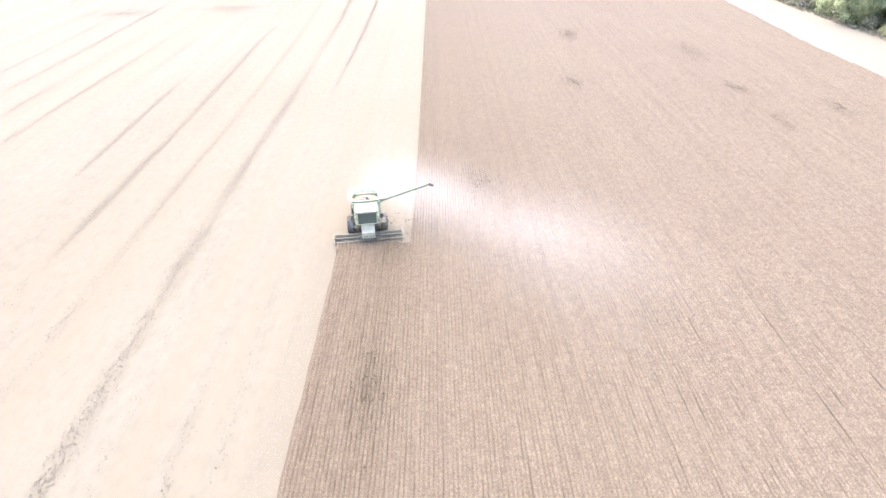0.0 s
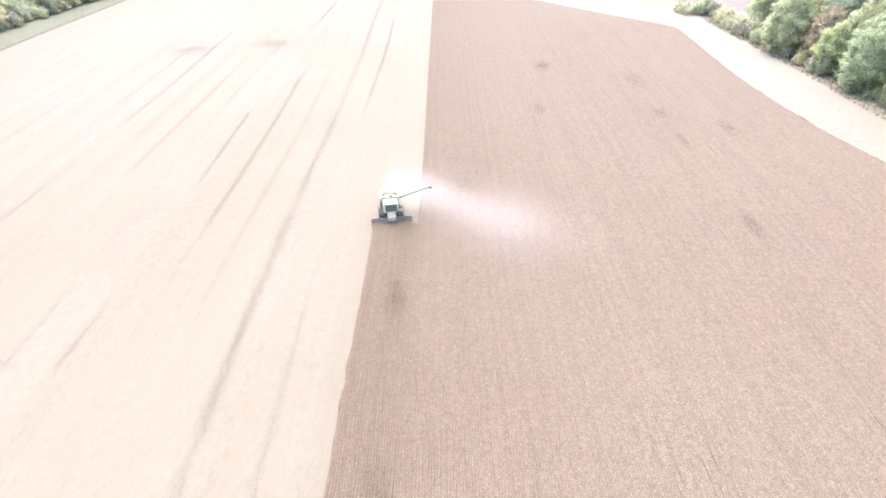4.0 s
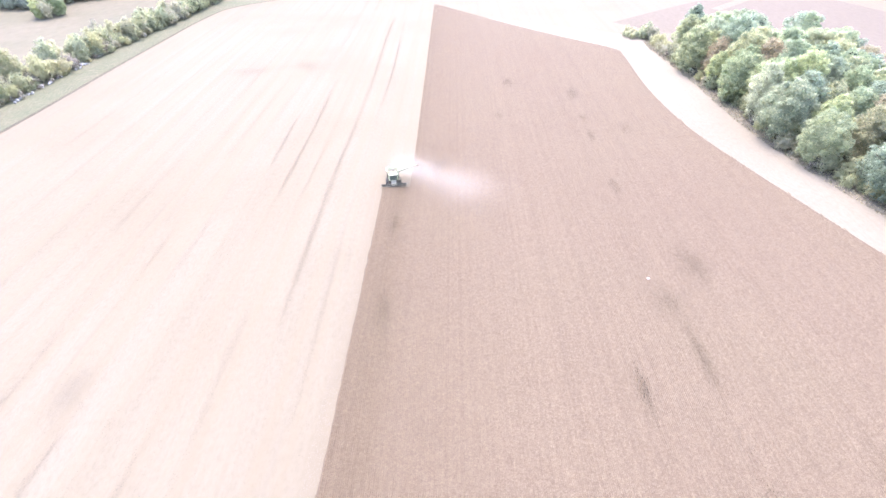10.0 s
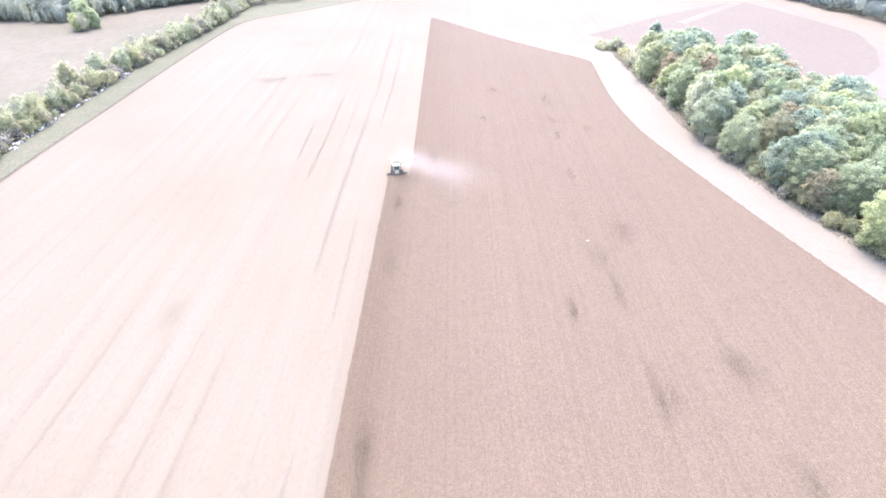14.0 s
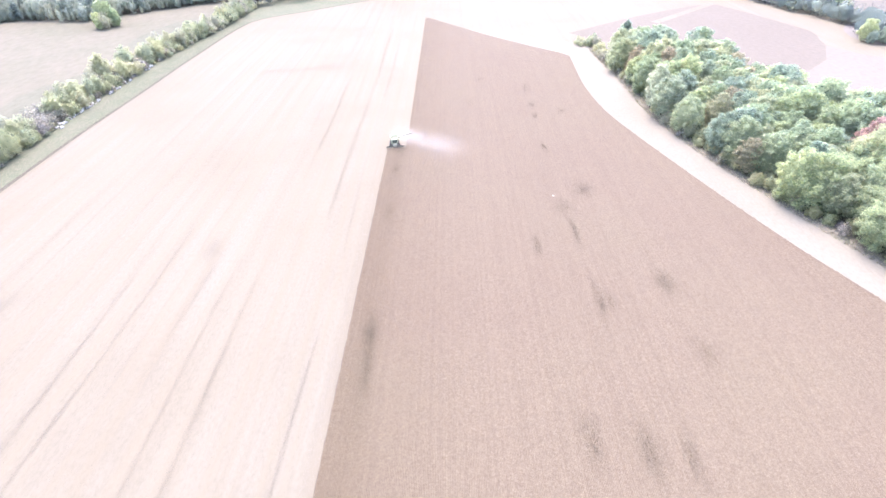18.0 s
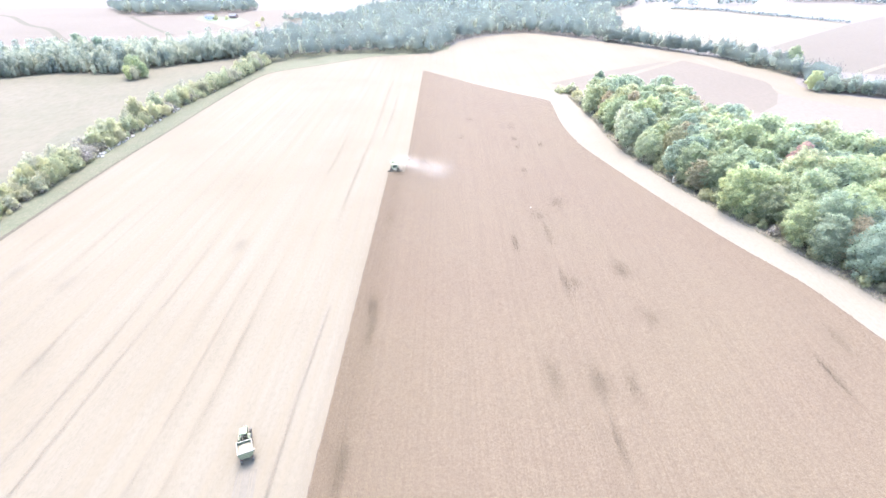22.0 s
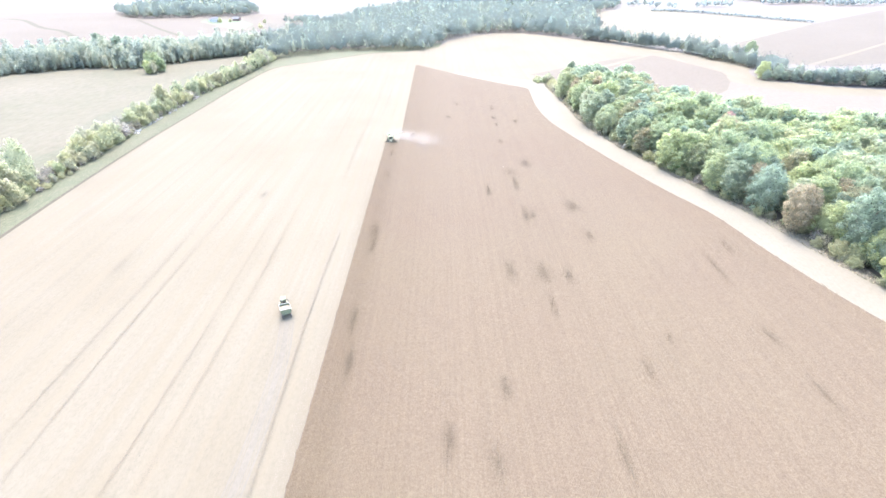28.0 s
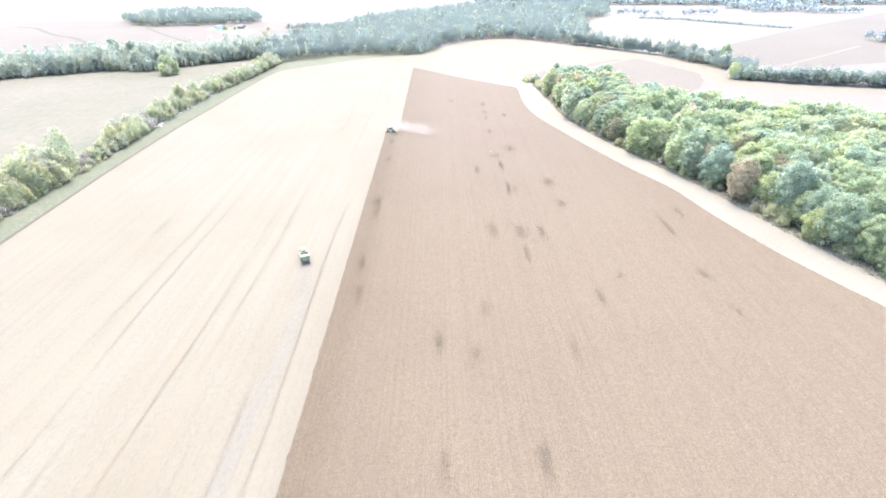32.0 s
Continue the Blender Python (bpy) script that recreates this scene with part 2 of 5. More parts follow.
def raw_mesh(name, verts, faces, m):
    """A mesh from arrays: verts (n, 3), faces (k, 3) or (k, 4)."""
    me = bpy.data.meshes.new(name)
    verts, faces = np.asarray(verts, np.float32), np.asarray(faces, np.int32)
    k, s = faces.shape
    me.vertices.add(len(verts))
    me.vertices.foreach_set("co", verts.ravel())
    me.loops.add(k * s)
    me.loops.foreach_set("vertex_index", faces.ravel())
    me.polygons.add(k)
    me.polygons.foreach_set("loop_start", np.arange(0, k * s, s, dtype=np.int32))
    me.update(calc_edges=True)
    me.materials.append(m)
    return me


def sheet(name, pts, z, m, label, category="field"):
    """A level piece of ground with its outline."""
    bm = bmesh.new()
    vs = [bm.verts.new((x, y, z)) for x, y in pts]
    for tri in tessellate_polygon([[Vector((x, y, 0)) for x, y in pts]]):
        f = bm.faces.new([vs[i] for i in tri])
        f.normal_update()
        if f.normal.z < 0:
            f.normal_flip()
    return tagged(mesh_ob(name, bm, m), label, category, kind="structure")


def smooth_line(pts, step=6.0):
    """A line through the points with rounded bends."""
    out = []
    n = len(pts)
    for i in range(n - 1):
        p0, p1, p2, p3 = (np.array(pts[max(0, min(n - 1, j))]) for j in (i - 1, i, i + 1, i + 2))
        k = max(1, int(np.hypot(*(p2 - p1)) / step))
        for j in range(k):
            t = j / k
            q = 0.5 * (2 * p1 + (p2 - p0) * t + (2 * p0 - 5 * p1 + 4 * p2 - p3) * t * t + (3 * p1 - p0 - 3 * p2 + p3) * t ** 3)
            out.append((float(q[0]), float(q[1])))
    out.append(tuple(pts[-1]))
    return out


def inside(p, poly):
    x, y = p
    c = False
    for (x0, y0), (x1, y1) in zip(poly, poly[1:] + poly[:1]):
        if (y0 > y) != (y1 > y) and x < (x1 - x0) * (y - y0) / (y1 - y0) + x0:
            c = not c
    return c


# ---- ground ----
bm = bmesh.new()
bmesh.ops.create_circle(bm, cap_ends=True, segments=96, radius=4700)
for v in bm.verts:
    v.co.z = -0.3
tagged(mesh_ob("ground", bm, M_GROUND), "pale open farmland reaching to the horizon", "ground", kind="structure")

LEFT = smooth_line([(-111.1, -282.1), (-114.6, -111.1), (-117.1, -51.3), (-118.4, -29.1), (-119.7, 4.3), (-121.0, 42.8), (-121.4, 98.3), (-119.7, 145.3), (-118.8, 183.0), (-117.1, 222.3), (-115.2, 254.0), (-110.8, 279.0), (-98.0, 294.0), (-83.0, 306.0), (-66.0, 322.0), (-42.8, 342.0), (-15.0, 350.5), (17.1, 372.8)])
FAR = smooth_line([(17.1, 372.8), (30.8, 418.9), (64.1, 456.6), (102.6, 470.2), (141.1, 430.9), (181.3, 382.2), (235.1, 311.2), (259.1, 272.7), (239.4, 239.4), (236.8, 213.8), (264.2, 191.5), (316.3, 172.7), (427.5, 136.8), (598.5, 85.5)])
sheet("stubble_field", LEFT + FAR[1:] + [(598.5, -282.1)], 0.0, M_WORKED, "pale harvested bean stubble with chaff in long streaks")
EDGE = smooth_line([(162.4, -171.0), (141.9, -102.6), (130.0, -71.8), (122.3, -52.2), (117.1, -35.9), (112.0, -14.5), (107.7, 8.6), (100.0, 29.1), (92.3, 53.0), (83.8, 82.9), (76.1, 112.9), (73.5, 130.8), (72.7, 155.6), (74.4, 189.8), (72.7, 198.4), (55.6, 216.3), (34.2, 240.3), (0.9, 283.0)], 4.0)
sheet("headland", [(p[0] - 0.5, p[1]) for p in EDGE[:-9]] + [(88.9, 215.5), (92.3, 158.2), (93.2, 115.4), (100.9, 77.0), (111.1, 42.8), (122.3, 10.3), (130.0, -23.9), (136.8, -44.5), (145.3, -68.4), (171.0, -171.0)], 0.02, M_HEADLAND, "bright bleached stubble strip between crop and wood", "headland")
sheet("brown_field", smooth_line([(82.9, 240.3), (136.8, 282.1), (189.8, 312.9), (201.0, 303.0), (211.9, 270.0), (220.0, 238.0), (215.0, 221.0), (211.4, 208.8)]) + [(197.0, 184.0), (180.0, 168.0), (164.2, 165.0), (145.3, 183.8), (98.3, 224.0)], 0.05, M_BROWN, "brown standing bean field behind the wood")
sheet("pale_field", [(205.0, 215.0), (211.4, 208.8), (220.4, 191.9), (244.0, 170.2), (298.1, 158.6), (427.0, 122.0), (590.0, 70.0), (590.0, -110.0), (300.0, -110.0), (250.0, 40.0), (200.0, 100.0), (166.0, 150.0), (180.0, 180.0)], 0.03, M_PALEFIELD, "pale pinkish field behind the wood")
sheet("field_strip", [(137.7, 265.1), (196.7, 319.8), (200.1, 316.3), (141.1, 260.8)], 0.1, M_STUBBLE, "pale harvested strip across the brown field")
VERGE = LEFT + [(20.5, 401.8), (-42.8, 380.5), (-94.0, 365.9), (-143.6, 352.3), (-140.2, 290.7), (-136.8, 239.4), (-136.8, 175.3), (-136.8, 119.7), (-134.2, 59.9), (-134.2, 17.1), (-133.4, -25.6), (-131.7, -282.1)]
sheet("grass_verge", VERGE, -0.05, M_VERGE, "rough grass verge between hedgerow and stubble", "verge")
sheet("meadow", [(-128.2, -282.1), (-135.1, 0.0), (-139.4, 171.0), (-139.4, 282.1), (-141.1, 346.3), (-162.4, 342.0), (-205.2, 309.5), (-269.3, 299.2), (-333.4, 256.5), (-444.6, 205.2), (-598.5, 128.2), (-598.5, -282.1)], -0.12, M_MEADOW, "dry tan meadow with green patches", "meadow")
EDGE_BAND = smooth_line([(-133, -110), (-158, -60), (-152, -10), (-166, 40), (-158, 90), (-172, 140), (-160, 190), (-168, 240), (-160, 280), (-146, 300)])
sheet("meadow_edge", EDGE_BAND + [(-138, 290), (-136, 120), (-134, 20), (-132, -110)], -0.09, M_ROUGH, "olive uncut grass along the hedgerow", "meadow")
sheet("woodland_floor", smooth_line([(141.9, -66.7), (136.8, -44.5), (130.0, -23.9), (122.3, 10.3), (111.1, 42.8), (100.9, 77.0), (93.2, 115.4), (91.5, 158.2), (88.9, 200.9), (88.1, 215.5)]) + [(100.9, 213.8), (124.0, 183.8), (147.1, 147.1), (171.0, 119.7), (222.3, 85.5), (256.5, 51.3), (282.1, -66.7)], 0.06, M_FLOOR, "dark leaf-strewn ground under the wood", "woodland floor")
sheet("far_brown_field", [(295.0, 371.1), (461.7, 516.4), (760.9, 749.0), (1111.5, 649.8), (598.5, 282.1), (395.0, 274.5), (316.3, 254.8), (266.8, 275.3)], -0.2, M_FARFIELD, "wide brown field beyond the hedge")
sheet("white_field", [(183.8, 389.0), (215.5, 684.0), (336.9, 735.3), (461.7, 518.1), (293.3, 371.1)], -0.22, M_STUBBLE, "pale harvested field beyond the hedge")
sheet("far_left_field", [(-770, 430), (-480, 330), (-330, 395), (-300, 405), (-250, 488), (-190, 528), (-140, 545), (-150, 640), (-215, 765), (-280, 705), (-418, 690), (-520, 800), (-760, 830)], -0.2, M_FARFIELD, "pale pinkish brown fields beyond the tree line")
sheet("farmyard_lawn", [(-311, 632), (-316, 660), (-259, 642), (-225, 588), (-222, 543), (-243, 553)], -0.1, M_LAWN, "green mown lawn round a farmstead", "lawn")

# ---- standing crop ----
CUT = 89.0          # how far the combine has come
XL, XB = -7.7, -1.3  # the crop's edge before and behind the combine
wv = np.random.default_rng(12)
WAVER = np.arange(-172, 100, 1.3), wv.standard_normal(210) * 0.1  # how the cut edge wanders
sheet("crop_soil", [(XL, -171)] + EDGE + [(XB, CUT), (XL, CUT)] + [(XL + 0.2 + 0.5 * float(np.interp(y, *WAVER)), float(y)) for y in np.arange(CUT - 1, -171, -1.3)], 0.04, M_SOIL, "bare brown soil between crop rows")


def crop_mat(name):
    m, n, l, b = mat(name, 0.95, 0, 0.1)
    nt = m.node_tree
    big = ramp(nt, tex(nt, 0.02, detail=5), [(p, col) for p, col in ((0.3, (0.0705, 0.0537, 0.0395)), (0.5, (0.0735, 0.0577, 0.0417)), (0.7, (0.0755, 0.0608, 0.0426)))])
    fine = tex(nt, 2.6, (1, 0.9, 1), 8, 0.8)
    col = mix(nt, 0.42, big, ramp(nt, fine, [(0.3, (0.03, 0.0235, 0.0175)), (0.48, (0.0728, 0.0588, 0.042)), (0.68, (0.118, 0.1, 0.075))]))
    pods = tex(nt, 11.0, (1, 0.8, 1), 3, 0.7)
    col = mix(nt, 1.0, col, ramp(nt, pods, [(0.32, (0.66, 0.64, 0.62)), (0.5, (0.96, 0.96, 0.96)), (0.68, (1.3, 1.3, 1.3))]), "MULTIPLY")
    geo = n.new("ShaderNodeNewGeometry")
    isl = ramp(nt, geo.outputs["Random Per Island"], [(0.0, (0.95, 0.945, 0.94)), (0.5, (1, 1, 1)), (1.0, (1.035, 1.035, 1.03))])
    col = mix(nt, 1.0, col, isl, "MULTIPLY")
    # the strip being cut is full of darker weeds
    co, sep, rng = n.new("ShaderNodeTexCoord"), n.new("ShaderNodeSeparateXYZ"), n.new("ShaderNodeMapRange")
    l.new(co.outputs["Object"], sep.inputs[0])
    l.new(sep.outputs[0], rng.inputs[0])
    rng.inputs[1].default_value, rng.inputs[2].default_value = -2.5, 1.0
    weeds = ramp(nt, rng.outputs[0], [(0.0, (0.91, 0.905, 0.88)), (1.0, (1, 1, 1))])
    col = mix(nt, 1.0, col, weeds, "MULTIPLY")
    ripe = n.new("ShaderNodeMapRange")  # slightly less blue towards the field's near end
    l.new(sep.outputs[1], ripe.inputs[0])
    ripe.inputs[1].default_value, ripe.inputs[2].default_value = -90.0, 60.0
    l.new(mix(nt, 1.0, col, ramp(nt, ripe.outputs[0], [(0.0, (1.0, 1.0, 0.965)), (1.0, (1, 1, 1))]), "MULTIPLY"), b.inputs["Base Color"])
    bump(nt, b, fine, 0.4, 0.06)
    return m


def crop(name, rows, m, label):
    """Ridges of plants, one for each drilled row."""
    rng = np.random.default_rng(4)
    ex, ey = np.array([p[0] for p in EDGE]), np.array([p[1] for p in EDGE])
    order = np.argsort(ey)
    ex, ey = ex[order], ey[order]
    verts, faces, base = [], [], 0
    for i in rows:
        x = XL + 0.2 + 0.262 * i
        top = 283.5 if x > XB + 0.1 else CUT
        ys = np.concatenate([np.arange(-171, 110, 1.1), np.arange(110, top, 2.4)])
        ys = ys[ys < top]
        lim = np.interp(ys, ey, ex) - rng.normal(0.2, 0.25, len(ys))
        ok = (x < lim) & (x > XL + 0.25 + 0.5 * np.interp(ys, WAVER[0], WAVER[1]))
        if ok.sum() < 2:
            continue
        k = len(ys)
        wide = 0.13 + 0.006 * rng.standard_normal(k)
        high = np.clip(0.25 + 0.02 * rng.standard_normal(k), 0.18, 0.34)
        foot = np.full(k, 0.145 + 0.06 * min(1, max(0, (x - 4) / 16)))  # further in, the canopy closes over the rows
        # wheel tracks of the sprayer, pressed slantwise through the rows
        for t in range(7):
            near = np.abs(x - (16.0 + 8.7 * t + (ys - 70) * 0.03)) < 0.16
            sunk = (0.03, 0.03, 0.015, 0.025, 0.01, 0.02, 0.01)[t]
            high[near] -= sunk
            foot[near] -= sunk
        cx = x + 0.012 * rng.standard_normal(k)
        v = np.empty((k, 3, 3))
        v[:, 0], v[:, 1], v[:, 2] = np.stack([cx - wide, ys, foot], 1), np.stack([cx, ys, high], 1), np.stack([cx + wide, ys, foot], 1)
        a = np.arange(k - 1)
        a = a[ok[:-1] & ok[1:] ]
        q = base + a * 3
        faces += [np.stack([q, q + 1, q + 4, q + 3], 1), np.stack([q + 1, q + 2, q + 5, q + 4], 1)]
        verts.append(v.reshape(-1, 3))
        base += 3 * k
    me = raw_mesh(name, np.concatenate(verts), np.concatenate(faces), m)
    return tagged(new(name, me), label, "crop", kind="stuff")


crop("bean_crop", range(640), crop_mat("ripe_beans"), "ripe brown soybean crop standing in close drilled rows")


# ---- trees ----
def ico_arrays(level):
    bm = bmesh.new()
    bmesh.ops.create_icosphere(bm, subdivisions=level, radius=1)
    v, f = np.array([v.co[:] for v in bm.verts]), np.array([[v.index for v in f.verts] for f in bm.faces])
    bm.free()
    return v, f


ICO1, ICO2 = ico_arrays(1), ico_arrays(2)


def crown_mesh(name, height, radius, m, seed, leaves=1500, size=0.6, clumps=40, low=0.1, loose=0.45, spiky=0.0):
    """An uneven crown: leaf sprays over many small clumps that sit on a lumpy, egg-shaped body."""
    rng = np.random.default_rng(seed)
    mid, tall = height * (low + (1 - low) * 0.46), height * (1 - low) * 0.54
    bumps = rng.standard_normal((9, 3))
    bumps /= np.linalg.norm(bumps, axis=1, keepdims=True)
    push = rng.uniform(-0.2, 0.26, 9)

    def hull(d):
        """How far the body reaches in the directions d."""
        k = 1 + (np.clip(d @ bumps.T, 0, 1) ** 3 * push).sum(1)
        side = 1 - 0.22 * np.clip(d[:, 2], 0, 1) - 0.12 * np.clip(-d[:, 2], 0, 1)
        return d * np.stack([radius * k * side, radius * k * side, tall * (0.72 + 0.28 * k)], 1)

    i = np.arange(clumps) + 0.5
    zc = 1 - 1.72 * i / clumps
    a = i * 2.39996 + rng.uniform(-0.35, 0.35, clumps)
    d = np.stack([np.sqrt(np.clip(1 - zc * zc, 0, 1)) * np.cos(a), np.sqrt(np.clip(1 - zc * zc, 0, 1)) * np.sin(a), zc], 1) + 0.12 * rng.standard_normal((clumps, 3))
    d /= np.linalg.norm(d, axis=1, keepdims=True)
    at = hull(d) * rng.uniform(0.78, 0.98, (clumps, 1))
    big = radius * rng.uniform(0.13, 0.27, clumps)
    vs, fs, n = [hull(ICO2[0]) * (0.72 + 0.05 * rng.standard_normal((len(ICO2[0]), 1)))], [ICO2[1]], len(ICO2[0])
    for c, r in zip(at, big):
        vs.append(ICO1[0] * r * 0.62 * (1 + 0.15 * rng.standard_normal((len(ICO1[0]), 1))) + c)
        fs.append(ICO1[1] + n)
        n += len(ICO1[0])
    pick = rng.choice(clumps, leaves, p=big ** 2 / (big ** 2).sum())
    out = rng.standard_normal((leaves, 3)) + 0.75 * d[pick] + np.array([0, 0, 0.35])
    out /= np.linalg.norm(out, axis=1, keepdims=True)
    c = at[pick] + out * (big[pick] * (0.7 + loose * rng.random(leaves)))[:, None] * np.array([1, 1, 0.9 + spiky])
    wide = rng.random(leaves) < 0.4  # these fill the hollows between the clumps
    c[wide] = hull(out[wide]) * (0.76 + 0.2 * rng.random((wide.sum(), 1)))
    nrm = out + np.array([0, 0, 0.4]) + 0.55 * rng.standard_normal((leaves, 3))
    nrm /= np.linalg.norm(nrm, axis=1, keepdims=True)
    t = np.cross(nrm, rng.standard_normal((leaves, 3)))
    t /= np.linalg.norm(t, axis=1, keepdims=True)
    b = np.cross(nrm, t)
    s = size * (0.55 + 0.9 * rng.random((leaves, 1)))
    tri = np.stack([c - t * s * 0.6, c + t * s * 0.5 - b * s * 0.45, c + t * s * 0.3 + b * s * 0.55 + nrm * s * 0.2], 1).reshape(-1, 3)
    vs.append(tri)
    fs.append(np.arange(leaves * 3).reshape(-1, 3) + n)
    return raw_mesh(name, np.concatenate(vs) + np.array([0, 0, mid]), np.concatenate(fs), m)


def trunk_mesh(name, height, r0, seed, limbs=5):
    rng = random.Random(seed)
    bm = bmesh.new()

    def tube(p0, p1, ra, rb, seg=7, bend=0.0):
        p0, p1 = Vector(p0), Vector(p1)
        rings = []
        side = Vector((rng.uniform(-1, 1), rng.uniform(-1, 1), 0)) * bend
        for k in range(4):
            t = k / 3
            c = p0.lerp(p1, t) + side * math.sin(math.pi * t)
            r = ra + (rb - ra) * t
            q = (p1 - p0).to_track_quat("Z", "Y")
            rings.append([bm.verts.new(c + q @ Vector((r * math.cos(6.2832 * j / seg), r * math.sin(6.2832 * j / seg), 0))) for j in range(seg)])
        for a, b in zip(rings, rings[1:]):
            for j in range(seg):
                bm.faces.new((a[j], a[(j + 1) % seg], b[(j + 1) % seg], b[j]))
        bm.faces.new(rings[-1])

    tube((0, 0, -0.2), (0, 0, height * 0.72), r0, r0 * 0.35, bend=0.15)
    for i in range(limbs):
        z = height * (0.25 + 0.4 * i / limbs)
        a = i * 2.4 + rng.random()
        ln = height * rng.uniform(0.2, 0.32)
        tube((0, 0, z), (ln * math.cos(a), ln * math.sin(a), z + ln * 0.9), r0 * 0.42, r0 * 0.12, 6, 0.2)
    me = bpy.data.meshes.new(name)
    bm.to_mesh(me)
    bm.free()
    me.materials.append(M_BARK)
    return me


def tree_kind(seed, height, radius, m, leaves, size, clumps=40, low=0.1, loose=0.45, spiky=0.0):
    return trunk_mesh("trunk", height, height * 0.018 + 0.05, seed), crown_mesh("crown", height, radius, m, seed, leaves, size, clumps, low, loose, spiky)


def plant(kind, name, x, y, scale, turn, label, category="tree", group="", flat=1.0):
    e = new(name)
    e.matrix_basis = Matrix.LocRotScale((x, y, 0), Euler((0, 0, turn)), (scale, scale, scale * flat))
    for nm, me in zip(("trunk", "crown"), kind):
        o = new(nm, me)
        o.parent = e
    return tagged(e, label, category, group)


WOOD = [tree_kind(10 + i, h, r, M_LEAF, 8200, 0.33, 84, 0.0) for i, (h, r) in enumerate(((15, 4.6), (14, 5.2), (16, 4.8), (13, 4.4), (15, 5.5), (12.5, 4.2)))]
TURN = [tree_kind(30 + i, h, r, M_LEAF_TURN, 7600, 0.33, 76, 0.0) for i, (h, r) in enumerate(((13, 4.6), (14, 4.4)))]
RED = [tree_kind(33, 12, 3.2, M_LEAF_RED, 4200, 0.34, 34, 0.1)]
PALE = [tree_kind(34, 15, 3.9, M_LEAF_PALE, 6400, 0.32, 46, 0.05, 0.55, 0.25)]
GOLD = [tree_kind(35, 9, 3.4, M_LEAF_GOLD, 3600, 0.32, 30, 0.0)]
HEDGE = [tree_kind(40 + i, h, r, M_HEDGE, 1700, 0.34, 26, 0.0, 0.7, 0.3) for i, (h, r) in enumerate(((8.0, 3.0), (6.5, 3.2), (9.5, 3.2), (5.2, 3.0)))]
BRUSH = [tree_kind(46 + i, h, r, M_BRUSH, 900, 0.3, 18, 0.0, 0.9, 0.5) for i, (h, r) in enumerate(((5.0, 2.8), (4.2, 3.0)))]
SHRUB = [tree_kind(48 + i, h, r, M_HEDGE, 800, 0.42, 14, 0.0, 0.9, 0.3) for i, (h, r) in enumerate(((6.0, 3.0), (5.0, 3.2)))]
FARTREE = [tree_kind(70 + i, h, r, M_FARTREE_HAZED, 1500, 0.6, 30, 0.0) for i, (h, r) in enumerate(((13, 5.2), (14, 4.8), (11, 5.0)))]
CLOSE = [tree_kind(50 + i, h, r, M_LEAF, 2600, 0.5, 52, 0.3) for i, (h, r) in enumerate(((15, 4.8), (14, 5.2), (16, 4.8), (13, 4.6)))]
BACK = [tree_kind(60 + i, h, r, M_LEAF, 760, 0.62, 20, 0.0, 0.8, 0.5) for i, (h, r) in enumerate(((15, 3.2), (14, 3.8), (17, 3.0), (12, 3.4)))]

rt = random.Random(7)


def fill(poly, step, jitter=0.35):
    xs, ys = [p[0] for p in poly], [p[1] for p in poly]
    y, k = min(ys), 0
    while y < max(ys):
        x = min(xs) + (step / 2 if k % 2 else 0)
        while x < max(xs):
            p = (x + rt.uniform(-jitter, jitter) * step, y + rt.uniform(-jitter, jitter) * step)
            if inside(p, poly):
                yield p
            x += step
        y += step * 0.87
        k += 1


def canopy(name, spots, kinds, m, label, low=0.8, high=1.12, flat=1.0):
    """Many crowns joined into one mesh, where they stand too close or far to be told apart."""
    data = []
    for k in kinds:
        me = k[1]
        v = np.empty(len(me.vertices) * 3, np.float32)
        f = np.empty(len(me.polygons) * 3, np.int32)
        me.vertices.foreach_get("co", v)
        me.loops.foreach_get("vertex_index", f)
        data.append((v.reshape(-1, 3), f.reshape(-1, 3)))
    vs, fs, n = [], [], 0
    for x, y in spots:
        v, f = rt.choice(data)
        a, s = rt.uniform(0, 6.28), rt.uniform(low, high)
        c, d = math.cos(a) * s, math.sin(a) * s
        vs.append(v @ np.array([[c, d, 0], [-d, c, 0], [0, 0, s * flat]], np.float32) + np.array([x, y, 0], np.float32))
        fs.append(f + n)
        n += len(v)
    return tagged(new(name, raw_mesh(name, np.concatenate(vs), np.concatenate(fs), m)), label, "woodland", kind="stuff")


def gap(p, line):
    return min(math.hypot(p[0] - x, p[1] - y) for x, y in line)


